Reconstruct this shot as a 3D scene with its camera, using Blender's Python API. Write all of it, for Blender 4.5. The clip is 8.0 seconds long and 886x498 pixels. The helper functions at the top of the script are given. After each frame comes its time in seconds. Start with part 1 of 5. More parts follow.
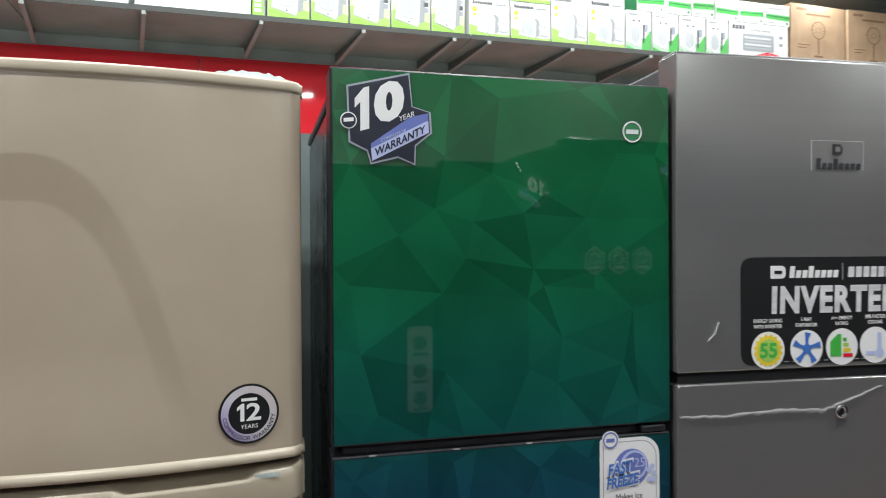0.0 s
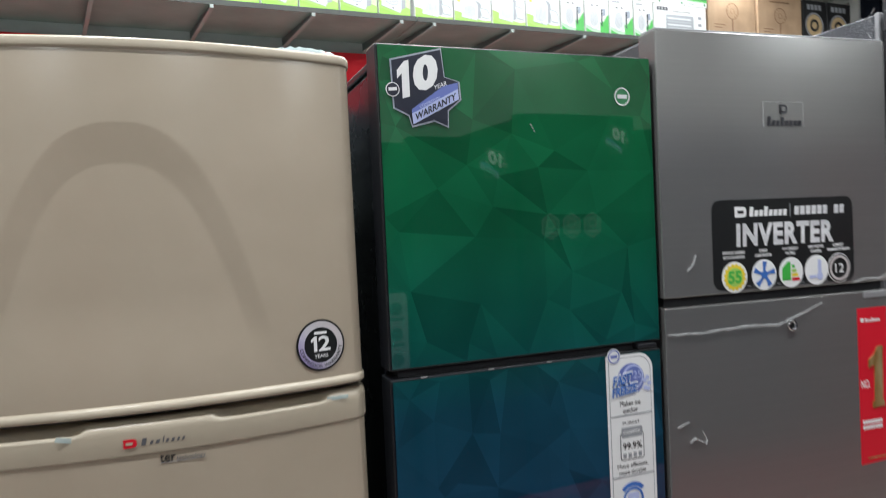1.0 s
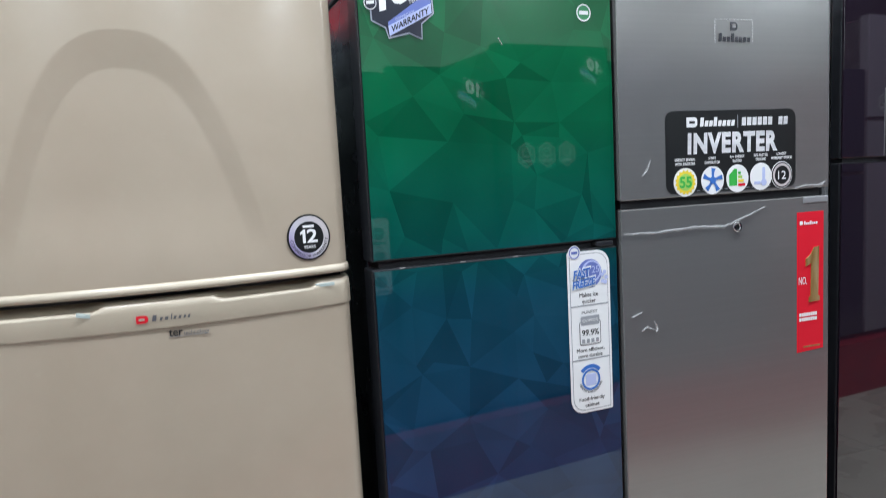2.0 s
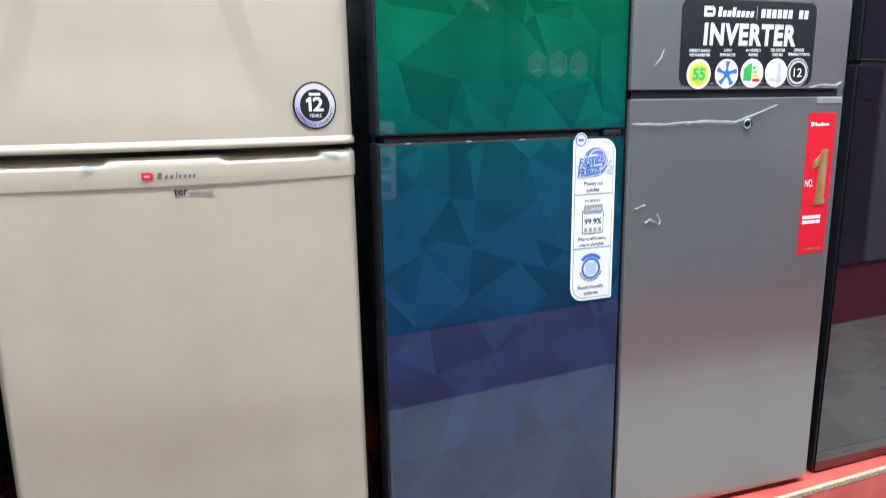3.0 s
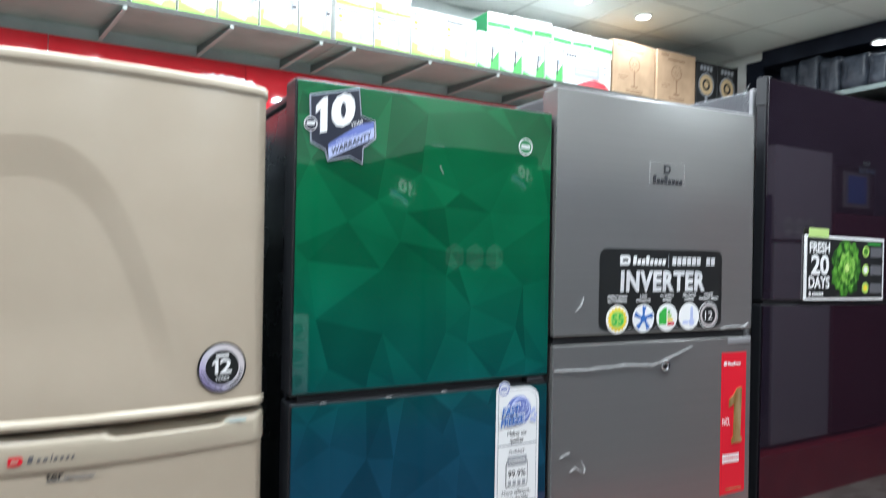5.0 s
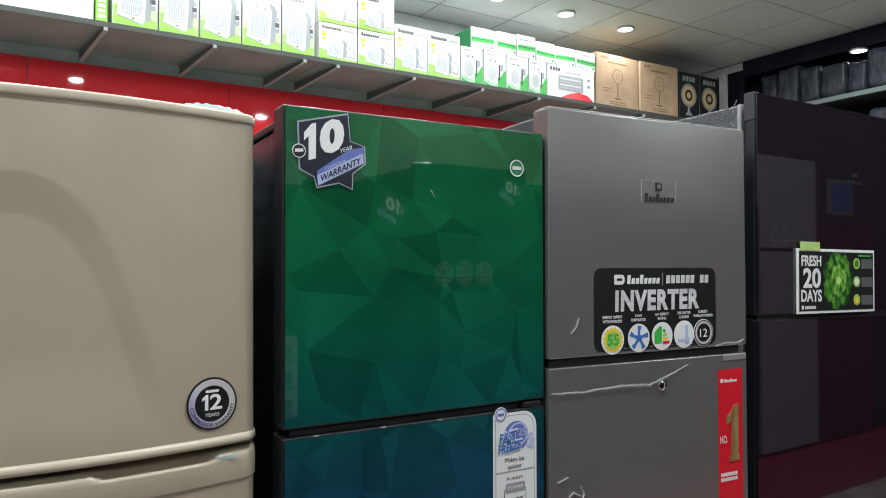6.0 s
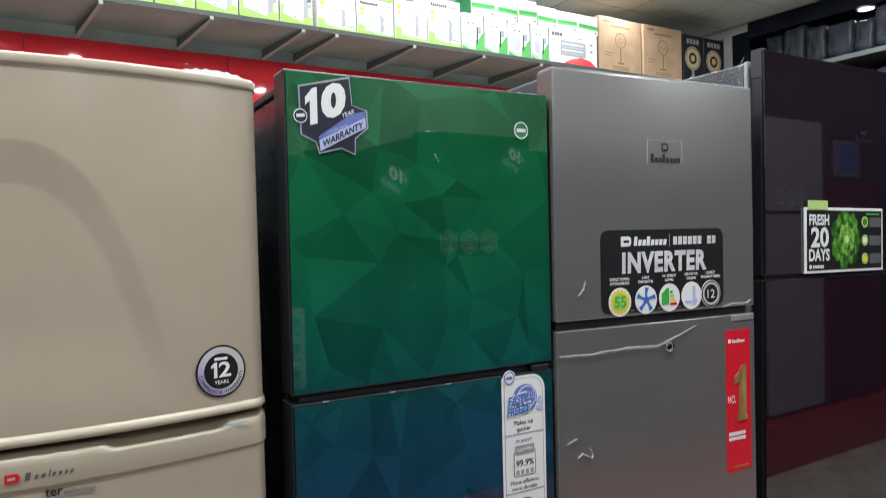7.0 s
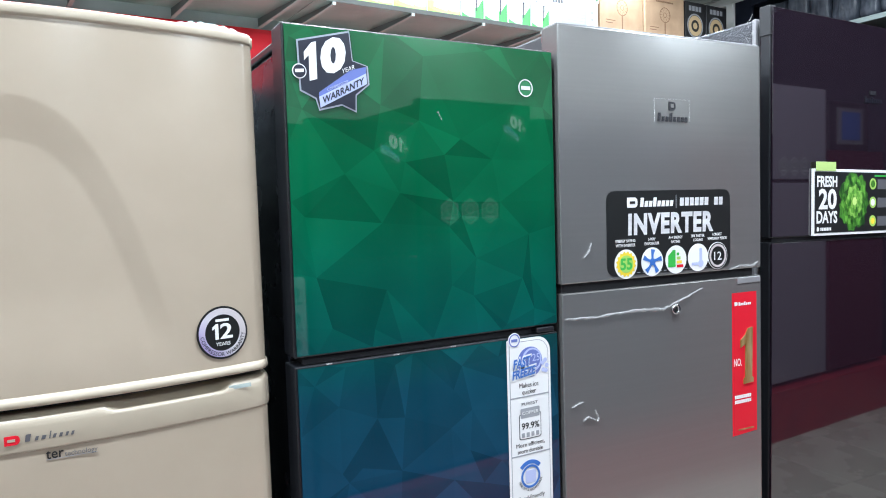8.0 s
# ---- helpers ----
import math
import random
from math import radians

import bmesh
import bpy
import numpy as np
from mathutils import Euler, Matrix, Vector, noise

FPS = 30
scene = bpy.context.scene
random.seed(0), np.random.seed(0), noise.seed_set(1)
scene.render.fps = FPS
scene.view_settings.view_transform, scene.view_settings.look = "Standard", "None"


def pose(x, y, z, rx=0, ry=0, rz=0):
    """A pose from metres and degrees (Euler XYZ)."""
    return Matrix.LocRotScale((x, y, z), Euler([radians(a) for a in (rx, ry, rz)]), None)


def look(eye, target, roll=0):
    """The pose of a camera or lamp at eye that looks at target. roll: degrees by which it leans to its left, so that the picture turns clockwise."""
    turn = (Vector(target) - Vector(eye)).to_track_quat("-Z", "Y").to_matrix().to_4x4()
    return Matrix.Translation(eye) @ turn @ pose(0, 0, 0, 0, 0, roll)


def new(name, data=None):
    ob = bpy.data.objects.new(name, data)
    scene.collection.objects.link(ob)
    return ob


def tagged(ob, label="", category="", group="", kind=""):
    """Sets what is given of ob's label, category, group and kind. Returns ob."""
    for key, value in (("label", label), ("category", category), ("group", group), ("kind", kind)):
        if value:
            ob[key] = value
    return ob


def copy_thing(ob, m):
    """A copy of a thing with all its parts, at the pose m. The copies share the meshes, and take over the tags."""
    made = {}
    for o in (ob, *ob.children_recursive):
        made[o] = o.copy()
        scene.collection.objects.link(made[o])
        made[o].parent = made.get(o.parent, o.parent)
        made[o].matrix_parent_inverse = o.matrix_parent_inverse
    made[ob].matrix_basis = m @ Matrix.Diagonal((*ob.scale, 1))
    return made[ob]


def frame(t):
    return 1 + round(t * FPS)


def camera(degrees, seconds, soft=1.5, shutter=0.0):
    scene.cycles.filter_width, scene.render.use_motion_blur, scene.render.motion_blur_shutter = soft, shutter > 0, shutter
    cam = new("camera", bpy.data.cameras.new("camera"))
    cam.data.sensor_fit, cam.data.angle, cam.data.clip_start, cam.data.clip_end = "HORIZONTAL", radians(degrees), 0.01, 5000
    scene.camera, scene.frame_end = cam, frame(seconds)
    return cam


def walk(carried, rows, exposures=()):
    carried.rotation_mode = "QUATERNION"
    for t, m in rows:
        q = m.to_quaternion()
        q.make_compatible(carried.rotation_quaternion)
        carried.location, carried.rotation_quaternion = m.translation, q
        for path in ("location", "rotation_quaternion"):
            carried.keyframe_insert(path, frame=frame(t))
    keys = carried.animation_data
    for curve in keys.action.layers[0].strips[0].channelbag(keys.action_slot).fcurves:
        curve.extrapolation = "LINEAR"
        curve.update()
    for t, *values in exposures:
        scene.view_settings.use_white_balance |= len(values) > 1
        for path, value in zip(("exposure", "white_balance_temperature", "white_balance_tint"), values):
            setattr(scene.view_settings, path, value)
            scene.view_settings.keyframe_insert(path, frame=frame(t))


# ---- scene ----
cam = camera(65.3, 8.0, soft=1.0, shutter=0.5)
PATH = [
    (0, (-0.112, -1.108, 1.712), (0.397, 0.826, 1.713), -0.3),
    (0.5, (-0.218, -1.159, 1.696), (0.418, 0.737, 1.689), -0.3),
    (1, (-0.36, -1.23, 1.651), (0.354, 0.637, 1.603), -2.6),
    (1.2, (-0.387, -1.278, 1.648), (0.378, 0.564, 1.502), -2.1),
    (2.3, (-0.406, -1.383, 1.52), (0.334, 0.459, 1.275), -3.0),
    (2.5, (-0.411, -1.389, 1.495), (0.319, 0.45, 1.199), -2.1),
    (3, (-0.413, -1.386, 1.455), (0.308, 0.436, 1.05), -0.9),
    (3.5, (-0.414, -1.376, 1.427), (0.305, 0.433, 0.968), -1.3),
    (4, (-0.415, -1.344, 1.514), (0.392, 0.461, 1.211), 0.2),
    (4.5, (-0.397, -1.309, 1.602), (0.491, 0.48, 1.497), 0.7),
    (5, (-0.388, -1.29, 1.677), (0.575, 0.463, 1.686), 1.1),
    (5.2, (-0.392, -1.273, 1.703), (0.594, 0.465, 1.779), 0.9),
    (6.5, (-0.386, -1.261, 1.705), (0.607, 0.475, 1.715), -0.7),
    (7, (-0.386, -1.253, 1.689), (0.6, 0.487, 1.652), -1.3),
    (7.5, (-0.384, -1.235, 1.657), (0.59, 0.508, 1.551), -2.1),
    (8, (-0.382, -1.225, 1.658), (0.603, 0.512, 1.55), -1.7),
]
EXPOSURES = [(0, -0.6, 6600, 11), (1.2, -0.58, 6400, 12), (2.3, 0.28, 5900, 11), (3.5, 0.68, 5750, 11), (4.1, 0.68, 5550, 9), (4.5, 0.3, 5900, 9), (5.2, 0.03, 6100, 9), (6.5, -0.99, 6600, 7), (7, -0.5, 6500, 11), (7.5, -0.13, 6150, 11), (8, 0.33, 5900, 10)]
walk(cam, [(t, look(eye, target, roll)) for t, eye, target, roll in PATH], EXPOSURES)

# ---- measures of the hall (metres) ----
FLOOR_X0, FLOOR_X1, FLOOR_Y0, FLOOR_Y1 = -4.2, 6.1, -4.2, 3.94
CEIL = 3.76
SHELF_Z, SHELF_Y0, BACK_TURN = 3.085, 3.068, 2.1
BACK = pose(0, SHELF_Y0, 0, 0, 0, BACK_TURN)  # the back wall runs a little askew to the fridges; y = 0 at the shelf's front
PLAT_TOP = 0.35
PLAT_FRONT = -0.085
OPP_Y, OPP_TURN = -1.64, -4.0
OPP_TOP = 0.345

# ---- light ----
world = bpy.data.worlds.new("hall_world")
world.use_nodes = True
world.node_tree.nodes["Background"].inputs[0].default_value = (0.5, 0.55, 0.6, 1)
world.node_tree.nodes["Background"].inputs[1].default_value = 0.05
scene.world = world
# The aisle and far watts belong to added fill rows.
LAMP_BACK, FILL_AISLE, FILL_FAR, LAMP_MID, LAMP_ROW = 12.0, 55.0, 36.0, 18.0, 26.0


# ---- material helpers ----
def material(name, color, rough=0.5, metal=0.0, ior=1.5, coat=0.0):
    m = bpy.data.materials.new(name)
    m.use_nodes = True
    b = m.node_tree.nodes["Principled BSDF"]
    b.inputs["Base Color"].default_value = (*color, 1)
    b.inputs["Roughness"].default_value = rough
    b.inputs["Metallic"].default_value = metal
    b.inputs["IOR"].default_value = ior
    b.inputs["Coat Weight"].default_value = coat
    b.inputs["Coat Roughness"].default_value = 0.03
    return m


def node(m, kind, **values):
    n = m.node_tree.nodes.new(kind)
    for key, value in values.items():
        if key in n.inputs:
            n.inputs[key].default_value = value
    return n


def link(m, a, b):
    m.node_tree.links.new(a, b)


def bsdf(m):
    return m.node_tree.nodes["Principled BSDF"]


def coords(m, scale=(1, 1, 1), space="Object"):
    tc = m.node_tree.nodes.new("ShaderNodeTexCoord")
    mp = m.node_tree.nodes.new("ShaderNodeMapping")
    mp.inputs["Scale"].default_value = scale
    link(m, tc.outputs[space], mp.inputs["Vector"])
    return mp.outputs["Vector"]


def mottle(m, c1, c2, scale=6.0, stretch=(1, 1, 1), detail=4.0, lo=0.35, hi=0.65):
    """Base colour that wanders between two tones."""
    n = node(m, "ShaderNodeTexNoise", Scale=scale, Detail=detail)
    link(m, coords(m, stretch), n.inputs["Vector"])
    r = m.node_tree.nodes.new("ShaderNodeValToRGB")
    r.color_ramp.elements[0].position, r.color_ramp.elements[1].position = lo, hi
    r.color_ramp.elements[0].color, r.color_ramp.elements[1].color = (*c1, 1), (*c2, 1)
    link(m, n.outputs["Fac"], r.inputs["Fac"])
    link(m, r.outputs["Color"], bsdf(m).inputs["Base Color"])
    return n


def relief(m, scale, strength, distance=0.002, stretch=(1, 1, 1), detail=3.0):
    n = node(m, "ShaderNodeTexNoise", Scale=scale, Detail=detail)
    link(m, coords(m, stretch), n.inputs["Vector"])
    b = node(m, "ShaderNodeBump", Strength=strength, Distance=distance)
    link(m, n.outputs["Fac"], b.inputs["Height"])
    link(m, b.outputs["Normal"], bsdf(m).inputs["Normal"])


def gloss_wear(m, lo, hi, scale=3.0, stretch=(1, 1, 1)):
    """Roughness that varies like smears and fingermarks."""
    n = node(m, "ShaderNodeTexNoise", Scale=scale, Detail=5.0)
    link(m, coords(m, stretch), n.inputs["Vector"])
    r = node(m, "ShaderNodeMapRange")
    r.inputs["From Min"].default_value, r.inputs["From Max"].default_value = 0.3, 0.7
    r.inputs["To Min"].default_value, r.inputs["To Max"].default_value = lo, hi
    link(m, n.outputs["Fac"], r.inputs["Value"])
    link(m, r.outputs["Result"], bsdf(m).inputs["Roughness"])


def glow(name, color, strength):
    m = material(name, color)
    bsdf(m).inputs["Emission Color"].default_value = (*color, 1)
    bsdf(m).inputs["Emission Strength"].default_value = strength
    return m


# ---- materials ----
M_FLOOR = material("floor_tile", (0.6, 0.58, 0.53), 0.25)
mottle(M_FLOOR, (0.33, 0.305, 0.262), (0.41, 0.38, 0.328), 3.0)
gloss_wear(M_FLOOR, 0.18, 0.4)
M_GROUT = material("grout", (0.3, 0.29, 0.27), 0.8)
M_RED = material("red_laminate", (0.74, 0.02, 0.03), 0.03)
mottle(M_RED, (0.76, 0.022, 0.034), (0.82, 0.03, 0.046), 2.0)
M_CORAL = material("coral_red_board", (0.72, 0.1, 0.075), 0.4)
mottle(M_CORAL, (0.62, 0.07, 0.055), (0.74, 0.11, 0.08), 9.0)
M_DEEPRED = material("deep_red_laminate", (0.29, 0.022, 0.028), 0.3)
mottle(M_DEEPRED, (0.21, 0.014, 0.022), (0.26, 0.02, 0.028), 6.0)
M_CHIP = material("raw_chipboard_edge", (0.5, 0.36, 0.24), 0.85)
mottle(M_CHIP, (0.34, 0.22, 0.13), (0.66, 0.5, 0.34), 160.0)
M_WALL = material("grey_wall_paint", (0.2, 0.24, 0.24), 0.7)
mottle(M_WALL, (0.44, 0.475, 0.465), (0.52, 0.555, 0.545), 4.0)
M_CEIL = material("ceiling_tile", (0.62, 0.64, 0.6), 0.6)
wave = node(M_CEIL, "ShaderNodeTexWave", Scale=9.0, Distortion=0.4)
link(M_CEIL, coords(M_CEIL, (1.0, 0.35, 1.0)), wave.inputs["Vector"])
cr = M_CEIL.node_tree.nodes.new("ShaderNodeValToRGB")
cr.color_ramp.elements[0].color, cr.color_ramp.elements[1].color = (0.62, 0.645, 0.61, 1), (0.73, 0.755, 0.715, 1)
link(M_CEIL, wave.outputs["Fac"], cr.inputs["Fac"])
link(M_CEIL, cr.outputs["Color"], bsdf(M_CEIL).inputs["Base Color"])
M_CEILBAR = material("ceiling_joint", (0.42, 0.43, 0.4), 0.6)
M_NAVY = material("dark_navy_panel", (0.009, 0.012, 0.02), 0.6, 0.0, 1.2)
mottle(M_NAVY, (0.007, 0.009, 0.016), (0.013, 0.016, 0.026), 5.0)
M_WHITE = material("white_paint", (0.75, 0.75, 0.72), 0.5)
M_SHELF = material("dark_grey_shelf_board", (0.11, 0.15, 0.145), 0.4)
mottle(M_SHELF, (0.20, 0.28, 0.255), (0.29, 0.37, 0.34), 3.0)
M_BRACKET = material("grey_bracket_steel", (0.34, 0.38, 0.36), 0.45)
M_BEIGE = material("beige_door_paint", (0.41, 0.345, 0.265), 0.17, 0.0, 1.62)
mottle(M_BEIGE, (0.395, 0.332, 0.253), (0.424, 0.358, 0.276), 5.0)
relief(M_BEIGE, 420.0, 0.12, 0.0005)
M_BEIGE_TRIM = material("beige_plastic_trim", (0.43, 0.37, 0.285), 0.33)
mottle(M_BEIGE_TRIM, (0.415, 0.36, 0.275), (0.445, 0.385, 0.295), 8.0)
M_BLACK = material("black_plastic", (0.012, 0.013, 0.016), 0.35)
M_SIDE = material("black_side_panel", (0.016, 0.017, 0.022), 0.22)
gloss_wear(M_SIDE, 0.16, 0.34, 5.0)
M_SEAL = material("dark_rubber_seal", (0.02, 0.02, 0.022), 0.7)
M_STEEL = material("brushed_grey_steel", (0.30, 0.296, 0.288), 0.19, 0.66)
mottle(M_STEEL, (0.302, 0.298, 0.291), (0.312, 0.307, 0.300), 30.0, (0.03, 1, 4), 2.0)
M_STEEL_SIDE = material("dark_steel_side", (0.04, 0.04, 0.045), 0.55, 0.0)
M_DARK = material("dark_plum_glass", (0.012, 0.007, 0.012), 0.03, 0.0, 1.9)
M_EMBOSSED = material("embossed_silver_foil", (0.07, 0.073, 0.082), 0.3, 0.7)
relief(M_EMBOSSED, 190.0, 1.0, 0.003)
M_DOORSIDE = material("grey_door_side", (0.3, 0.3, 0.31), 0.4, 0.3)
M_SHELF_EDGE = material("worn_shelf_edge", (0.06, 0.065, 0.06), 0.5)
M_BRACKET_DARK = material("dark_bracket_steel", (0.11, 0.14, 0.135), 0.5)
BOX_WHITE = material("white_carton", (0.78, 0.79, 0.77), 0.45)
BOX_LIME = material("lime_carton", (0.3, 0.6, 0.08), 0.45)
BOX_BROWN = material("brown_cardboard", (0.42, 0.28, 0.17), 0.8)
mottle(BOX_BROWN, (0.38, 0.25, 0.15), (0.46, 0.31, 0.19), 8.0)
BOX_TAPE = material("parcel_tape", (0.5, 0.36, 0.22), 0.3)
BOX_BLACK = material("black_carton", (0.015, 0.015, 0.016), 0.45)
PRINT_WHITE = material("white_gloss_print", (0.76, 0.77, 0.78), 0.4)
PRINT_MINT = material("pale_lime_print", (0.6, 0.74, 0.42), 0.45)
PRINT_PALE = material("pale_grey_print", (0.66, 0.67, 0.68), 0.4)
PRINT_SHADE = material("shade_grey_print", (0.36, 0.38, 0.4), 0.4)
PRINT_GREY = material("mid_grey_print", (0.44, 0.46, 0.48), 0.4)
INK_DKGREEN = material("dark_green_print", (0.02, 0.17, 0.06), 0.4)
INK_PALEGREEN = material("pale_green_print", (0.45, 0.65, 0.45), 0.4)
INK_BROWN = material("brown_print", (0.2, 0.11, 0.06), 0.8)
INK_TAN = material("tan_print", (0.55, 0.4, 0.22), 0.4)
M_WRAP = material("black_plastic_wrap", (0.03, 0.035, 0.045), 0.4, 0.0, 1.3)
mottle(M_WRAP, (0.012, 0.015, 0.021), (0.03, 0.035, 0.045), 14.0)
relief(M_WRAP, 16.0, 0.6, 0.02, (1, 1, 0.4))
M_OPP = material("dark_blue_glass", (0.015, 0.02, 0.035), 0.06)
M_OPP_RED = material("dark_maroon_glass", (0.05, 0.008, 0.015), 0.06)
M_OPP_GREY = material("grey_glass", (0.16, 0.15, 0.18), 0.1)
M_FRONTWALL = material("pale_wall_paint", (0.6, 0.62, 0.6), 0.7)
mottle(M_FRONTWALL, (0.58, 0.6, 0.58), (0.66, 0.68, 0.66), 3.0)
M_LAMP = glow("downlight_glow", (0.97, 0.99, 1.0), 16.0)
M_RIM = material("lamp_rim_white", (0.8, 0.8, 0.78), 0.4)


# ---- mesh helpers ----
def mesh_of(name, bm, mat):
    me = bpy.data.meshes.new(name)
    bm.normal_update()
    bm.to_mesh(me)
    bm.free()
    for m in (mat if isinstance(mat, (list, tuple)) else [mat]):
        me.materials.append(m)
    return me


def part(name, bm, mat, parent=None, label="", m=None):
    ob = new(name, mesh_of(name, bm, mat))
    if parent is not None:
        ob.parent = parent
    if m is not None:
        ob.matrix_basis = m
    if label:
        tagged(ob, label)
    return ob


def thing(name, label, category, m=None, group="", kind=""):
    ob = new(name)
    ob.empty_display_size = 0.05
    if m is not None:
        ob.matrix_basis = m
    return tagged(ob, label, category, group, kind)


def block(x0, x1, y0, y1, z0, z1, bevel=0.0, segs=2, bm=None):
    bm2 = bmesh.new()
    bmesh.ops.create_cube(bm2, size=1.0)
    for v in bm2.verts:
        v.co = Vector(((x0 + x1) / 2 + v.co.x * (x1 - x0), (y0 + y1) / 2 + v.co.y * (y1 - y0), (z0 + z1) / 2 + v.co.z * (z1 - z0)))
    if bevel:
        bmesh.ops.bevel(bm2, geom=bm2.edges[:], offset=bevel, segments=segs, profile=0.5, affect="EDGES")
    if bm is None:
        return bm2
    tmp = bpy.data.meshes.new("tmp")
    bm2.to_mesh(tmp)
    bm2.free()
    bm.from_mesh(tmp)
    bpy.data.meshes.remove(tmp)
    return bm


def slab_poly(points, y0, y1):
    """A flat plate standing in the xz plane, with the outline given as (x, z), from y0 to y1."""
    bm = bmesh.new()
    a = [bm.verts.new((x, y0, z)) for x, z in points]
    b = [bm.verts.new((x, y1, z)) for x, z in points]
    bm.faces.new(a)
    bm.faces.new(list(reversed(b)))
    n = len(a)
    for i in range(n):
        bm.faces.new((a[i], b[i], b[(i + 1) % n], a[(i + 1) % n]))
    bmesh.ops.recalc_face_normals(bm, faces=bm.faces[:])
    return bm


def round_rect(x0, x1, z0, z1, r, steps=6):
    rs = r if isinstance(r, (tuple, list)) else (r, r, r, r)  # bl, br, tr, tl
    out = []
    for (cx, cz, a0), rr in zip(((x0, z0, 180), (x1, z0, 270), (x1, z1, 0), (x0, z1, 90)), rs):
        ox = cx + rr * (1 if a0 in (180, 90) else -1)
        oz = cz + rr * (1 if a0 in (180, 270) else -1)
        for i in range(steps + 1):
            a = radians(a0 + 90 * i / steps)
            out.append((ox + rr * math.cos(a), oz + rr * math.sin(a)))
    return out


def disc(cx, cz, r, n=40, squash=1.0):
    return [(cx + r * squash * math.cos(2 * math.pi * i / n), cz + r * math.sin(2 * math.pi * i / n)) for i in range(n)]


def ring(cx, cz, r0, r1, y0, y1, n=40):
    bm = bmesh.new()
    rows = []
    for r, y in ((r0, y0), (r1, y0), (r1, y1), (r0, y1)):
        rows.append([bm.verts.new((cx + r * math.cos(2 * math.pi * i / n), y, cz + r * math.sin(2 * math.pi * i / n))) for i in range(n)])
    for k in range(4):
        for i in range(n):
            bm.faces.new((rows[k][i], rows[k][(i + 1) % n], rows[(k + 1) % 4][(i + 1) % n], rows[(k + 1) % 4][i]))
    bmesh.ops.recalc_face_normals(bm, faces=bm.faces[:])
    return bm


def smooth(ob):
    for p in ob.data.polygons:
        p.use_smooth = True
    return ob


def smooth_front(ob):
    """Shade only the faces that look out to the aisle smooth, so that the door's rim stays crisp."""
    for p in ob.data.polygons:
        p.use_smooth = p.normal.y < -0.25
    return ob


def structure(name, bm, mat, label, category):
    return tagged(part(name, bm, mat), label, category, kind="structure")


# ---- the hall ----
structure("floor", block(FLOOR_X0, FLOOR_X1, FLOOR_Y0, FLOOR_Y1, -0.2, -0.003), M_GROUT, "grout bed under pale beige floor tiles", "floor")
# Added board: blocks the red wall so the gaps between fridges stay dark.
structure("gap_backing", block(-3.2, 4.4, 0.87, 0.9, 0, 2.04), M_BRACKET_DARK, "added dark grey board that keeps gaps between the fridges dark", "partition")
structure("wall_back", block(-4.19, 6.09, 0.622, 0.78, -0.2, CEIL), M_WALL, "grey painted wall behind the long shelf", "wall").matrix_basis = BACK
structure("wall_front", block(FLOOR_X0, FLOOR_X1 + 0.15, FLOOR_Y0 - 0.15, FLOOR_Y0, -0.2, CEIL), M_FRONTWALL, "pale painted wall across the hall", "wall")
structure("wall_left", block(FLOOR_X0 - 0.15, FLOOR_X0, FLOOR_Y0 - 0.15, FLOOR_Y1 + 0.15, -0.2, CEIL), M_WALL, "plain grey painted wall", "wall")
structure("wall_right", block(FLOOR_X1, FLOOR_X1 + 0.15, FLOOR_Y0, FLOOR_Y1, -0.2, CEIL), M_NAVY, "dark navy wall at the end of the hall", "wall")
structure("ceiling", block(FLOOR_X0 - 0.15, FLOOR_X1 + 0.15, FLOOR_Y0 - 0.15, FLOOR_Y1 + 0.15, CEIL + 0.006, CEIL + 0.15), M_CEIL, "pale ribbed suspended ceiling with thin joints", "ceiling")

# red laminate panels on the back wall, below the shelf brackets
for i in range(8):
    x0 = -4.13 + i * 1.22
    structure("trim", block(x0, min(x0 + 1.216, 5.5), 0.60, 0.622, 2.5, 2.981, 0.002), M_RED, "glossy red laminate wall panel", "wall panel").matrix_basis = BACK
structure("trim", block(5.75, 5.80, 3.478, 3.567, 0.0, 3.678), M_WHITE, "white painted corner post", "post")
structure("trim", block(5.775, 5.81, 3.30, 3.80, 3.68, CEIL - 0.003), M_WHITE, "white painted ceiling border", "border")
structure("trim", block(5.77, 5.80, 3.285, 3.476, 0.0, 3.678), M_NAVY, "dark panel beside the corner post", "panel")
structure("trim", block(0.0, 0.30, -7.0, 0.0, 3.60, CEIL - 0.003), M_NAVY, "dark navy bulkhead along the end wall", "bulkhead").matrix_basis = pose(5.75, 3.28, 0, 0, 0, 2.5)

# ceiling joints
bm = bmesh.new()
for k in range(-14, 16):
    block(k * 0.69 - 0.004, k * 0.69 + 0.004, -12, 12, CEIL + 0.002, CEIL + 0.006, bm=bm)
    block(-12, 12, k * 0.69 - 0.004, k * 0.69 + 0.004, CEIL + 0.0025, CEIL + 0.0055, bm=bm)
bmesh.ops.transform(bm, matrix=pose(4.39, 2.83, 0, 0, 0, 1.5), verts=bm.verts)
for co, no in (((FLOOR_X0, 0, 0), (-1, 0, 0)), ((FLOOR_X1, 0, 0), (1, 0, 0)), ((0, FLOOR_Y0, 0), (0, -1, 0)), ((0, FLOOR_Y1, 0), (0, 1, 0))):
    bmesh.ops.bisect_plane(bm, geom=bm.verts[:] + bm.edges[:] + bm.faces[:], plane_co=co, plane_no=no, clear_outer=True)
structure("ceiling", bm, M_CEILBAR, "thin grey joints between ceiling tiles", "ceiling")

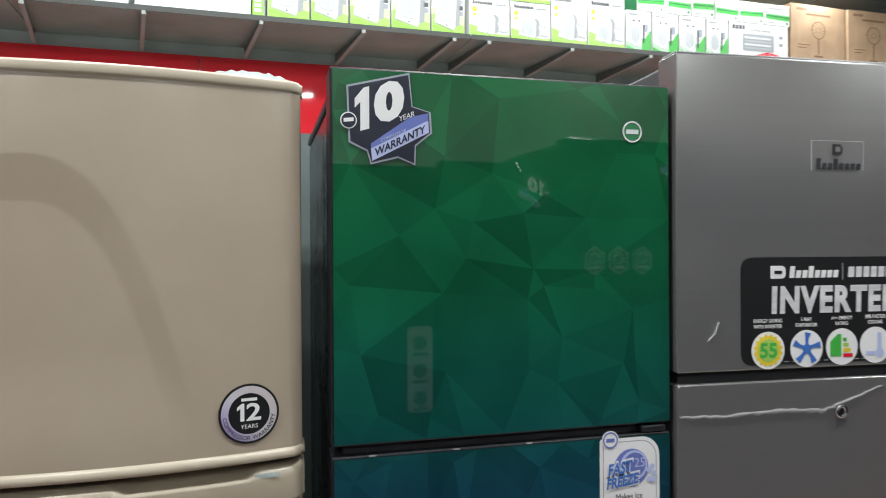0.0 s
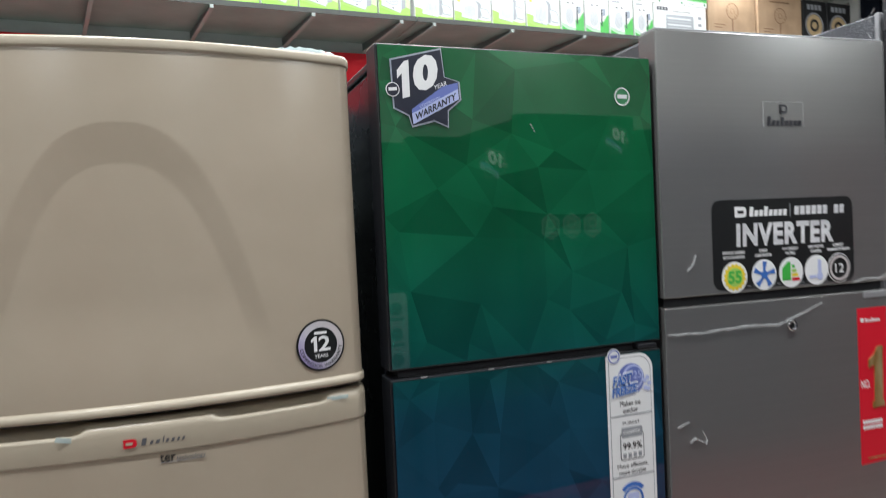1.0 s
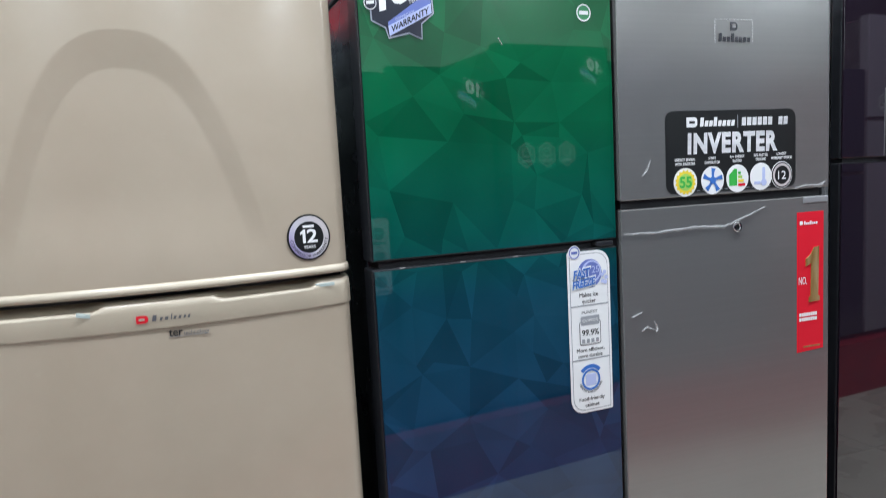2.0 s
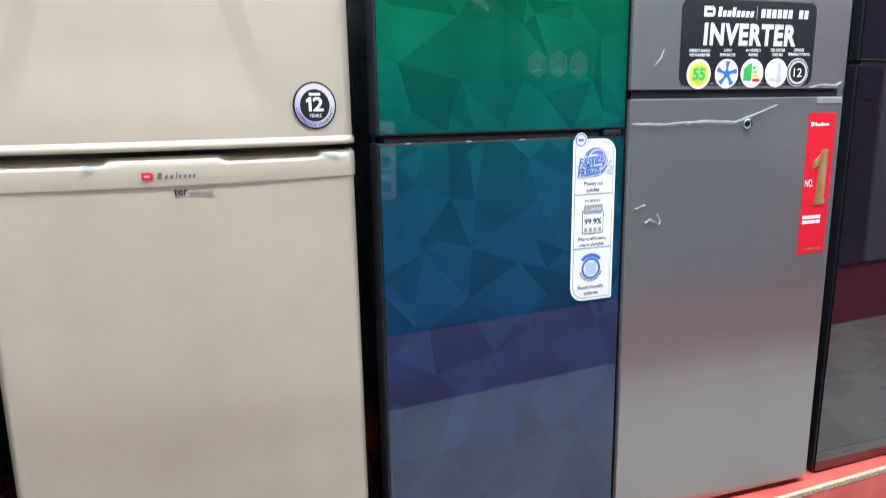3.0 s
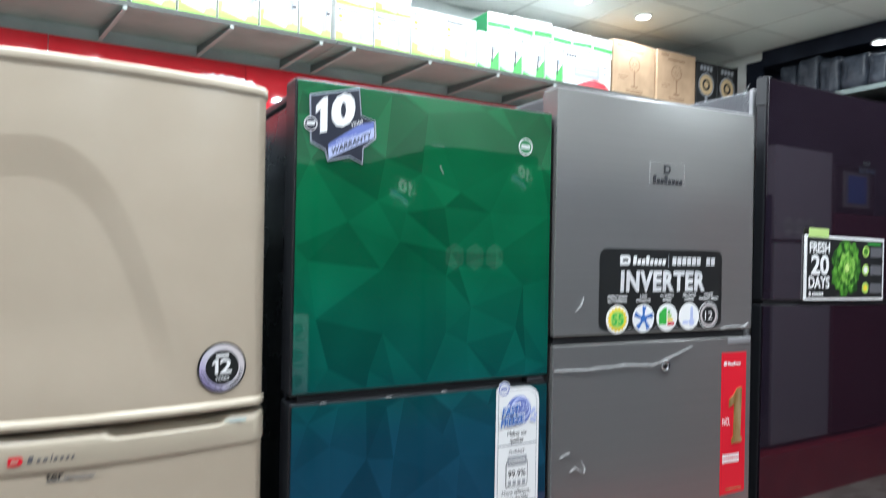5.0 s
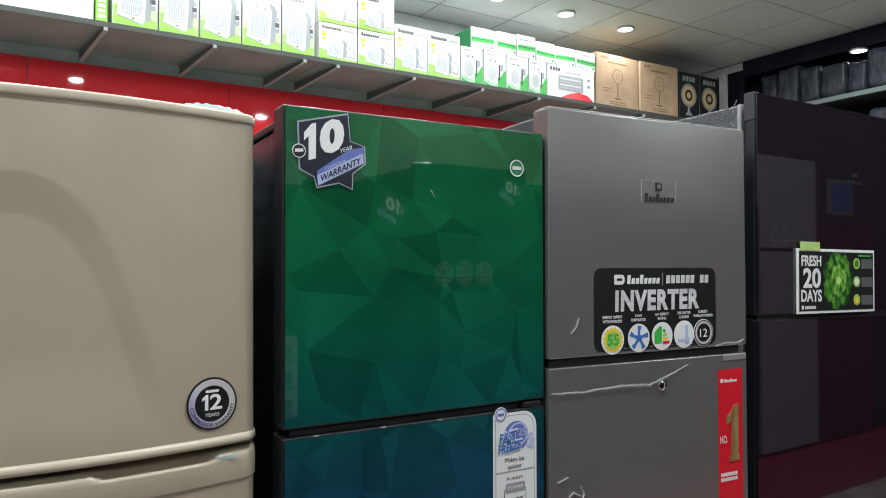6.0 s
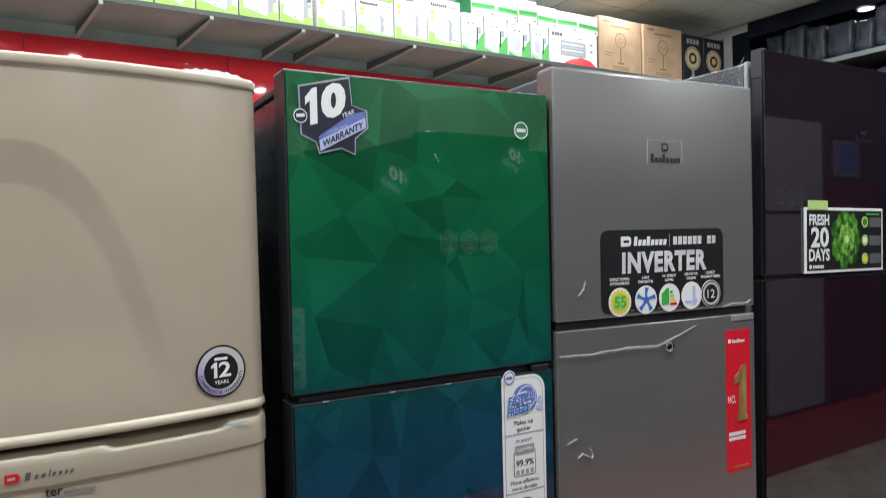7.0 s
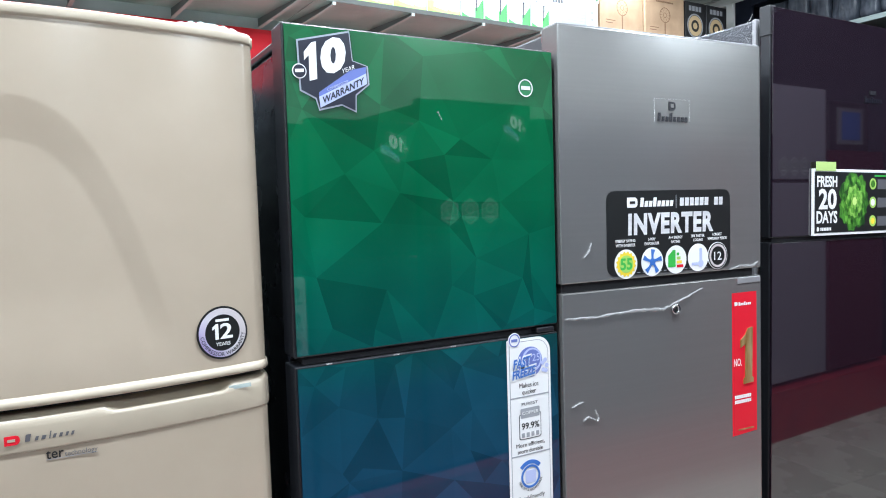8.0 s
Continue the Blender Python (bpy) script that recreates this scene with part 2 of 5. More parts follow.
# ---- downlights ----
def downlight(x, y, watts, z=CEIL):
    t = thing("downlight", "round white recessed ceiling downlight, switched on; aisle and far rows added", "ceiling light", pose(x, y, z), "ceiling downlights")
    smooth(part("rim", ring(0, 0, 0.062, 0.078, -0.004, 0.012, 32), M_RIM, t, m=pose(0, 0, 0, -90)))
    part("diffuser", slab_poly(disc(0, 0, 0.0615, 28), 0.0, 0.008), M_LAMP, t, "glowing diffuser", m=pose(0, 0, 0, -90))
    lamp = bpy.data.lights.new("downlight_lamp", "AREA")
    lamp.shape, lamp.size, lamp.energy = "DISK", 0.12, watts
    lamp.color = (0.93, 0.98, 1.0)
    o = new("downlight_lamp", lamp)
    o.parent = t
    o.location = (0, 0, -0.02)


for i in range(9):
    p = BACK @ Vector((3.99 - 0.69 * i, -0.07, 0))
    downlight(p.x, p.y, LAMP_BACK)
# Aisle row is made up: added fill light for the door fronts.
for x in (-2.6, -0.9, 0.8, 2.5, 4.2):
    downlight(x, -0.72, FILL_AISLE)
# Far row is added too, to brighten the wall mirrored in the doors.
for x in (-2.2, 0.2, 2.6, 5.0):
    downlight(x, -4.05, FILL_FAR)
for i in range(10):
    downlight(4.865 - 0.69 * i, 1.732, LAMP_MID)
for i in range(3):
    downlight(5.87 + 0.03 * i, 2.19 - 0.69 * i, 0.6, 3.60)
for x, y in ((-1.99, 0.57), (-0.52, 0.40), (0.155, 0.0), (1.215, 0.49), (3.55, 0.79)):
    downlight(x, y, LAMP_ROW)

# ---- platforms ----
def platform(name, x0, x1, y0, y1, top, edge, label, m=None, board=None):
    board = board or M_CORAL
    t = thing(name, label, "platform", m)
    part("top_board", block(x0, x1, y0 + 0.014, y1, top - 0.018, top - 0.001), board, t)
    part("front_board", block(x0, x1, y0, y0 + 0.013, 0.0, top - 0.017, 0.001), board, t)
    part("edge_strip", block(x0, x1, y0 - 0.001, y0 + 0.013, top - 0.016, top, 0.002), M_CHIP if edge else board, t, "worn raw chipboard edge" if edge else "")
    part("carcass", block(x0 + 0.01, x1 - 0.01, y0 + 0.016, y1 - 0.01, 0.0, top - 0.02), M_SEAL, t)
    return t


platform("display_platform", -3.2, 4.4, PLAT_FRONT, 0.86, PLAT_TOP, True, "low coral red board platform with worn chipboard edge")
platform("display_platform", -5.1, 3.9, 0.0, 1.0, OPP_TOP, False, "low dark red board platform across the aisle", pose(0.5, OPP_Y, 0, 0, 0, OPP_TURN + 180), M_DEEPRED)


# ---- lettering ----
def letters(text, mat, parent, place, width, height, name="lettering", bold=0.0, depth=0.0004, space=1.0, tight=False):
    """Solid letters; place(u, v) sends the text's own plane, u from 0 to width and v from 0 to height, to (x, y, z)."""
    cu = bpy.data.curves.new("text", "FONT")
    cu.body, cu.size, cu.offset, cu.extrude, cu.space_character = text, 1.0, bold, 0.5, space
    cu.resolution_u = 3
    tmp = bpy.data.objects.new("text", cu)
    me = bpy.data.meshes.new_from_object(tmp)
    bpy.data.objects.remove(tmp)
    bpy.data.curves.remove(cu)
    xs = [v.co.x for v in me.vertices]
    ys = [v.co.y for v in me.vertices]
    x0, x1, y0, y1 = min(xs), max(xs), (min(ys) if tight else 0.0), (max(ys) if tight else 0.73)
    for v in me.vertices:
        x, y, z = place((v.co.x - x0) / (x1 - x0) * width, (v.co.y - y0) / (y1 - y0) * height)
        v.co = (x, y - depth * (v.co.z + 0.5), z)
    me.materials.clear()
    me.materials.append(mat)
    ob = new(name, me)
    ob.parent = parent
    return ob


def flat(x, z, y, shear=0.0, slope=0.0):
    """Letters on an upright face: lower left corner at x, z; shear leans them, slope lifts the line."""
    return lambda u, v: (x + u + shear * v, y, z + v + slope * u)


def plate(name, points, y, parent, mat, thick=0.0005, label=""):
    return part(name, slab_poly(points, y - thick, y), mat, parent, label)


def bar(x0, x1, z0, z1, y, parent, mat, name="printed_bar", slope=0.0):
    return plate(name, [(x0, z0), (x1, z0 + slope * (x1 - x0)), (x1, z1 + slope * (x1 - x0)), (x0, z1)], y, parent, mat)


def scale_poly(points, cx, cz, s):
    return [(cx + (x - cx) * s, cz + (z - cz) * s) for x, z in points]


INK_WHITE = material("white_print", (0.78, 0.78, 0.78), 0.3)
INK_WINDOW = material("blue_tinted_window", (0.03, 0.075, 0.24), 0.2)
INK_NAVY = material("navy_print", (0.012, 0.015, 0.03), 0.3)
INK_BLACK = material("black_print", (0.012, 0.013, 0.013), 0.3)
INK_BLUE = material("blue_print", (0.05, 0.16, 0.5), 0.3)
INK_LILAC = material("pale_blue_print", (0.45, 0.5, 0.75), 0.3)
INK_GREYBLUE = material("grey_blue_print", (0.32, 0.36, 0.42), 0.3)
INK_PERI = material("periwinkle_print", (0.13, 0.17, 0.45), 0.3)
INK_RED = material("red_print", (0.65, 0.015, 0.03), 0.25)
INK_GOLD = material("gold_print", (0.75, 0.48, 0.14), 0.25, 0.7)
mottle(INK_GOLD, (0.5, 0.28, 0.06), (0.9, 0.7, 0.35), 14.0, (3, 1, 0.6))
INK_YELLOW = material("yellow_print", (0.8, 0.6, 0.04), 0.3)
INK_GREEN = material("green_print", (0.05, 0.42, 0.06), 0.35)
INK_LIME = material("lime_print", (0.36, 0.58, 0.12), 0.35)
INK_GREY = material("grey_print", (0.3, 0.31, 0.33), 0.4)
INK_DARKGREY = material("dark_grey_print", (0.1, 0.1, 0.11), 0.4)
INK_SILVER = material("silver_print", (0.7, 0.7, 0.71), 0.3, 0.15)
mottle(INK_SILVER, (0.6, 0.6, 0.62), (0.82, 0.82, 0.83), 22.0, (0.2, 1, 2))
INK_STEEL = material("polished_badge", (0.55, 0.55, 0.57), 0.15, 1.0)
INK_SHADOW = material("dark_badge_metal", (0.09, 0.09, 0.1), 0.25, 0.8)
HOLO = material("painted_iridescent_film", (0.8, 0.78, 0.84), 0.22, 0.3)
bsdf(HOLO).inputs["Thin Film IOR"].default_value = 1.9
bsdf(HOLO).inputs["Thin Film Thickness"].default_value = 520.0
# View-dependent sheen is painted into the base colour as a fixed lilac-to-pink ramp.
sweep = HOLO.node_tree.nodes.new("ShaderNodeVectorMath")
sweep.operation = "DOT_PRODUCT"
sweep.inputs[1].default_value = (9.0, 0.0, 7.0)
link(HOLO, coords(HOLO), sweep.inputs[0])
tint = HOLO.node_tree.nodes.new("ShaderNodeValToRGB")
tint.color_ramp.elements[0].color, tint.color_ramp.elements[1].color = (0.52, 0.42, 0.78, 1), (0.84, 0.76, 0.76, 1)
tint.color_ramp.elements.new(0.45).color = (0.80, 0.78, 0.84, 1)
shift = HOLO.node_tree.nodes.new("ShaderNodeMath")
shift.operation = "ADD"
shift.inputs[1].default_value = 0.5
link(HOLO, sweep.outputs["Value"], shift.inputs[0])
link(HOLO, shift.outputs[0], tint.inputs["Fac"])
link(HOLO, tint.outputs["Color"], bsdf(HOLO).inputs["Base Color"])
FILM = material("clear_torn_film", (0.8, 0.8, 0.8), 0.2)
bsdf(FILM).inputs["Alpha"].default_value = 0.26
TAPE = material("pale_blue_tape", (0.5, 0.62, 0.62), 0.25)
bsdf(TAPE).inputs["Alpha"].default_value = 0.5
TAPE_GREEN = material("lime_sticky_note", (0.45, 0.62, 0.2), 0.5)


def feet(parent, w, h=0.03):
    for x in (0.06, w - 0.06):
        for y in (0.1, 0.52):
            bm = bmesh.new()
            bmesh.ops.create_cone(bm, cap_ends=True, segments=14, radius1=0.022, radius2=0.018, depth=h, matrix=Matrix.Translation((x, y, h / 2)))
            part("foot", bm, M_BLACK, parent)


# ---- beige fridge ----
BEIGE_X0, BEIGE_W = -0.735, 0.687


def bow(x):
    """Front of the beige doors, local: bulging in the middle, rounded at both sides."""
    u = (x - BEIGE_W / 2) / (BEIGE_W / 2)
    d = min(x, BEIGE_W - x)
    r = 0.022
    edge = r - math.sqrt(max(0.0, r * r - max(0.0, r - d) ** 2)) if d < r else 0.0
    return -0.035 + 0.05 * u * u + edge


def strip(profile, x0, x1, n=48, extra=None):
    """A moulding along the bowed front: profile of (depth, height) from back bottom round the front to back top."""
    bm = bmesh.new()
    rows = []
    for i in range(n + 1):
        u = i / n
        u = 0.5 - 0.5 * math.cos(math.pi * u)
        x = x0 + (x1 - x0) * u
        rows.append([bm.verts.new((x, bow(min(max(x, 0.0), BEIGE_W)) + dy if dy < 0.05 else dy, z + (extra(x, z) if extra else 0.0))) for dy, z in profile])
    m = len(profile)
    for a, b in zip(rows, rows[1:]):
        for k in range(m):
            bm.faces.new((a[k], b[k], b[(k + 1) % m], a[(k + 1) % m]))
    bm.faces.new(rows[0])
    bm.faces.new(list(reversed(rows[-1])))
    bmesh.ops.recalc_face_normals(bm, faces=bm.faces[:])
    return bm


def arch_relief(x, z):
    """Pressed arch in the upper door: a sloping band between an outer and an inner arch."""
    dx = abs(x - 0.292)
    s_out = 1.500 - z - 0.29 * (dx / 0.208) ** 2.55
    s_in = 1.434 - z - 0.10 * (dx / 0.124) ** 2.55
    q = min(1.0, max(0.0, (z - 1.06) / 0.16))
    fade = q * q * (3 - 2 * q)
    if s_out <= 0:
        t = 0.0
    elif s_in >= 0:
        t = 1.0
    else:
        t = s_out / (s_out - s_in)
    return fade * 0.0065 * t


def curved_panel(z0, z1, nx, nz, back, shape=None):
    bm = bmesh.new()
    xs = [BEIGE_W * (0.5 - 0.5 * math.cos(math.pi * i / nx)) for i in range(nx + 1)]
    grid = []
    heights = [z0, z0 + 0.0008] + [z0 + (z1 - z0) * j / nz for j in range(1, nz)] + [z1 - 0.0008, z1]
    nz += 2
    for z in heights:
        grid.append([bm.verts.new((x, bow(x) + (shape(x, z) if shape else 0.0), z)) for x in xs])
    for j in range(nz):
        for i in range(nx):
            bm.faces.new((grid[j][i], grid[j][i + 1], grid[j + 1][i + 1], grid[j + 1][i]))
    rim = [grid[0][i] for i in range(nx + 1)] + [grid[j][nx] for j in range(1, nz + 1)] + [grid[nz][i] for i in range(nx - 1, -1, -1)] + [grid[j][0] for j in range(nz - 1, 0, -1)]
    rear = [bm.verts.new((v.co.x, back, v.co.z)) for v in rim]
    for i in range(len(rim)):
        k = (i + 1) % len(rim)
        bm.faces.new((rim[k], rim[i], rear[i], rear[k]))
    bm.faces.new(list(reversed(rear)))
    bmesh.ops.recalc_face_normals(bm, faces=bm.faces[:])
    return bm


def beige_fridge():
    t = thing("refrigerator", "beige bow-fronted two-door refrigerator with pressed arch", "refrigerator", pose(BEIGE_X0, -0.01, PLAT_TOP, -1.0), "display fridges")
    part("body", block(0.006, BEIGE_W - 0.006, 0.075, 0.64, 0.03, 1.615, 0.008), M_SIDE, t, "black side walls")
    feet(t, BEIGE_W)
    up = smooth_front(part("upper_door", curved_panel(1.047, 1.618, 230, 240, 0.06, arch_relief), M_BEIGE, t, "beige freezer door with pressed arch"))
    smooth(part("top_trim", strip([(0.06, 1.615), (0.002, 1.615), (-0.003, 1.617), (-0.004, 1.620), (-0.004, 1.630), (-0.002, 1.634), (0.003, 1.635), (0.03, 1.6352), (0.07, 1.6352)], -0.003, BEIGE_W + 0.003), M_BEIGE_TRIM, up))
    smooth(part("bottom_trim", strip([(0.06, 1.033), (0.0, 1.033), (-0.005, 1.0345), (-0.0065, 1.039), (-0.005, 1.045), (0.0, 1.050), (0.06, 1.0505)], -0.003, BEIGE_W + 0.003), M_BEIGE_TRIM, up))
    part("seal", block(0.02, BEIGE_W - 0.02, 0.061, 0.074, 0.96, 1.04), M_SEAL, t)
    low = smooth_front(part("lower_door", curved_panel(0.035, 0.970, 60, 20, 0.06), M_BEIGE, t))

    def scoop(x, z):
        if not 1.014 < z < 1.022:
            return 0.0
        d = 0.0
        for c in (0.125, 0.515):
            q = abs(x - c) / 0.10
            if q < 1:
                d += 0.02 * min(1.0, 1.8 * (1 - q * q))
        return -d
    smooth(part("handle_strip", strip([(0.06, 0.967), (-0.001, 0.967), (-0.0026, 0.9678), (-0.0032, 0.970), (-0.0034, 1.003), (-0.0028, 1.010), (-0.0002, 1.0158), (0.006, 1.0200), (0.014, 1.0215), (0.040, 1.0225), (0.06, 1.0225)], -0.003, BEIGE_W + 0.003, 110, scoop), M_BEIGE_TRIM, low, "smooth beige handle strip with finger scoops"))
    # Dark strip added in the door gap in place of its shade.
    part("gap_shade", strip([(0.040, 1.012), (0.040, 1.045), (0.048, 1.045), (0.048, 1.012)], 0.01, BEIGE_W - 0.01, 30), M_SEAL, t)
    # tape bits left from packing
    for x, z, w, h, a in ((0.63, 1.0255, 0.04, 0.007, 0), (0.20, 1.018, 0.035, 0.008, 14)):
        part("tape", slab_poly(round_rect(-w / 2, w / 2, -h / 2, h / 2, 0.001, 2), -0.001, 0), TAPE, t, "torn pale blue packing tape", pose(x, bow(x) - 0.0034, z - 0.014, 0, a, 6))
    bm = bmesh.new()
    n = 14
    top = []
    for i in range(n + 1):
        x = 0.555 + 0.115 * i / n
        lift = 0.009 * math.sin(math.pi * i / n) ** 0.6 + 0.002 * math.sin(i * 2.7)
        top.append([bm.verts.new((x, bow(min(x, BEIGE_W)) + dy, 1.637 + lift * k)) for dy, k in ((0.006, -0.2), (0.012, 0.9), (0.05, 1.0), (0.07, 0.1))])
    for a, b in zip(top, top[1:]):
        for k in range(3):
            bm.faces.new((a[k], b[k], b[k + 1], a[k + 1]))
    smooth(part("tape", bm, TAPE, t, "crumpled clear packing tape on the top edge"))
    # round warranty sticker
    cx = -0.131 - BEIGE_X0
    slope = math.degrees(math.atan(2 * 0.05 * ((cx - BEIGE_W / 2) / (BEIGE_W / 2)) / (BEIGE_W / 2)))
    s = part("warranty_sticker", slab_poly(disc(0, 0, 0.046, 48), -0.0008, 0), INK_BLACK, t, "round silver and black warranty sticker", pose(cx, bow(cx) - 0.001, 1.110, 0, 0, slope))
    part("ring_band", ring(0, 0, 0.0315, 0.0425, -0.0013, -0.0008, 48), HOLO, s, "silver band with iridescent sheen painted as tints")
    plate("figure_one", [(-0.0135, -0.011), (-0.0075, -0.011), (-0.0075, 0.016), (-0.0115, 0.016), (-0.0185, 0.0105), (-0.0185, 0.0055), (-0.0135, 0.0085)], -0.0009, s, INK_WHITE)
    letters("2", INK_WHITE, s, flat(-0.0045, -0.011, -0.0009), 0.0225, 0.027, bold=0.02, tight=True)
    letters("YEARS", INK_WHITE, s, flat(-0.013, -0.0225, -0.0009), 0.026, 0.0065)
    bar(-0.012, 0.012, 0.0195, 0.024, -0.0009, s, INK_WHITE)

    def arc(r, a0, a1, width):
        def place(u, v):
            a = radians(a0 + (a1 - a0) * u / width)
            rr = r - v
            return (rr * math.cos(a), -0.0014, rr * math.sin(a))
        return place
    letters("COMPRESSOR WARRANTY", INK_BLACK, s, arc(0.0405, 185, 355, 1.0), 1.0, 0.0068)
    # brand mark as plain shapes, and the line of type under it
    lx = -0.457 - BEIGE_X0
    y = bow(lx) - 0.0052
    mark = part("brand_mark", slab_poly(round_rect(lx, lx + 0.02, 0.981, 0.995, (0.001, 0.006, 0.006, 0.001)), y - 0.0006, y), INK_RED, t, "red brand mark and dark lettering bar")
    bar(lx + 0.004, lx + 0.014, 0.986, 0.990, y - 0.0007, mark, M_BEIGE_TRIM)
    for i, w in enumerate((0.011, 0.007, 0.009, 0.003, 0.007, 0.007, 0.006, 0.006)):
        x = lx + 0.026 + sum((0.011, 0.007, 0.009, 0.003, 0.007, 0.007, 0.006, 0.006)[:i]) + 0.0015 * i
        plate("printed_bar", [(x, 0.983), (x + w * 0.6, 0.983), (x + w * 0.6 + 0.002, 0.994 if i in (0, 3) else 0.989), (x + 0.002, 0.994 if i in (0, 3) else 0.989)], y, mark, INK_DARKGREY)
    y2 = bow(-0.38 - BEIGE_X0) - 0.0008
    word = part("brand_mark", slab_poly([(-0.405 - BEIGE_X0, 0.9495), (-0.335 - BEIGE_X0, 0.9495), (-0.335 - BEIGE_X0, 0.9502), (-0.405 - BEIGE_X0, 0.9502)], y2 - 0.0004, y2), INK_GREY, t, "small grey line of type")
    letters("ter", INK_BLACK, word, flat(-0.405 - BEIGE_X0, 0.951, y2), 0.024, 0.016, bold=0.01)
    letters("technology", INK_DARKGREY, word, flat(-0.38 - BEIGE_X0, 0.951, y2), 0.045, 0.008)
    return t


beige_fridge()


# ---- black fridge beside the beige one ----
def black_fridge():
    w = 0.66
    t = thing("refrigerator", "plain black two-door refrigerator beside the beige one", "refrigerator", pose(-1.425, -0.005, PLAT_TOP), "display fridges")
    part("body", block(0.006, w - 0.006, 0.07, 0.64, 0.03, 1.60, 0.008), M_SIDE, t)
    feet(t, w)
    part("upper_door", block(0.0, w, 0.0, 0.066, 1.046, 1.61, 0.006), M_BLACK, t)
    part("lower_door", block(0.0, w, 0.0, 0.066, 0.03, 1.030, 0.006), M_BLACK, t)
    part("seal", block(0.02, w - 0.02, 0.02, 0.069, 1.02, 1.06), M_SEAL, t)


black_fridge()


# ---- faceted glass fridge ----
def facet_material(name, stops, jitter):
    m = material(name, (0.05, 0.2, 0.1), 0.02, 0.0, 1.62)
    geo = m.node_tree.nodes.new("ShaderNodeNewGeometry")
    sep = m.node_tree.nodes.new("ShaderNodeSeparateXYZ")
    link(m, coords(m), sep.inputs[0])
    ramp = m.node_tree.nodes.new("ShaderNodeValToRGB")
    rng_ = node(m, "ShaderNodeMapRange")
    rng_.inputs["From Min"].default_value, rng_.inputs["From Max"].default_value = 0.0, 1.64
    link(m, sep.outputs["Z"], rng_.inputs["Value"])
    link(m, rng_.outputs["Result"], ramp.inputs["Fac"])
    els = ramp.color_ramp.elements
    els[0].position, els[0].color = stops[0][0], (*stops[0][1], 1)
    els[1].position, els[1].color = stops[-1][0], (*stops[-1][1], 1)
    for p, c in stops[1:-1]:
        e = els.new(p)
        e.color = (*c, 1)
    tone = node(m, "ShaderNodeMapRange")
    tone.inputs["To Min"].default_value, tone.inputs["To Max"].default_value = 1 - jitter, 1 + jitter
    link(m, geo.outputs["Random Per Island"], tone.inputs["Value"])
    soft = node(m, "ShaderNodeTexNoise", Scale=7.0, Detail=1.0)
    link(m, coords(m), soft.inputs["Vector"])
    soft_r = node(m, "ShaderNodeMapRange")
    soft_r.inputs["To Min"].default_value, soft_r.inputs["To Max"].default_value = 0.7, 1.3
    link(m, soft.outputs["Fac"], soft_r.inputs["Value"])
    mul0 = m.node_tree.nodes.new("ShaderNodeMath")
    mul0.operation = "MULTIPLY"
    link(m, tone.outputs["Result"], mul0.inputs[0])
    link(m, soft_r.outputs["Result"], mul0.inputs[1])
    mul = m.node_tree.nodes.new("ShaderNodeVectorMath")
    mul.operation = "SCALE"
    link(m, ramp.outputs["Color"], mul.inputs[0])
    link(m, mul0.outputs[0], mul.inputs["Scale"])
    link(m, mul.outputs["Vector"], bsdf(m).inputs["Base Color"])
    return m


M_FACET = facet_material("faceted_green_blue_glass", [(0.0, (0.016, 0.028, 0.082)), (0.32, (0.010, 0.038, 0.096)), (0.58, (0.006, 0.046, 0.072)), (0.66, (0.004, 0.070, 0.056)), (0.8, (0.004, 0.086, 0.036)), (1.0, (0.006, 0.102, 0.032))], 0.25)


def facets(x0, x1, z0, z1, y, seed):
    """A panel cut into irregular triangles, each its own island."""
    from mathutils.geometry import delaunay_2d_cdt
    rnd = random.Random(seed)
    pts = [(x0, z0), (x1, z0), (x1, z1), (x0, z1)]
    step = 0.076
    nx, nz = int((x1 - x0) / step), int((z1 - z0) / step)
    for i in range(1, nx + 1):
        pts.append((x0 + (x1 - x0) * (i - 0.5 + rnd.uniform(-0.3, 0.3)) / nx, z0))
        pts.append((x0 + (x1 - x0) * (i - 0.5 + rnd.uniform(-0.3, 0.3)) / nx, z1))
    for j in range(1, nz + 1):
        pts.append((x0, z0 + (z1 - z0) * (j - 0.5 + rnd.uniform(-0.3, 0.3)) / nz))
        pts.append((x1, z0 + (z1 - z0) * (j - 0.5 + rnd.uniform(-0.3, 0.3)) / nz))
    for i in range(nx):
        for j in range(nz):
            if rnd.random() < 0.80:
                pts.append((x0 + (x1 - x0) * (i + 0.5 + rnd.uniform(-0.55, 0.55) * 0.85) / nx, z0 + (z1 - z0) * (j + 0.5 + rnd.uniform(-0.55, 0.55) * 0.85) / nz))
    pts = [(min(max(a, x0), x1), min(max(b, z0), z1)) for a, b in pts]
    vs, _, fs, *_ = delaunay_2d_cdt([Vector(p) for p in pts], [], [], 0, 1e-5)
    bm = bmesh.new()
    for f in fs:
        bm.faces.new([bm.verts.new((vs[i].x, y, vs[i].y)) for i in f])
    for f in bm.faces:
        f.normal_update()
        if f.normal.y > 0:
            f.normal_flip()
    return bm


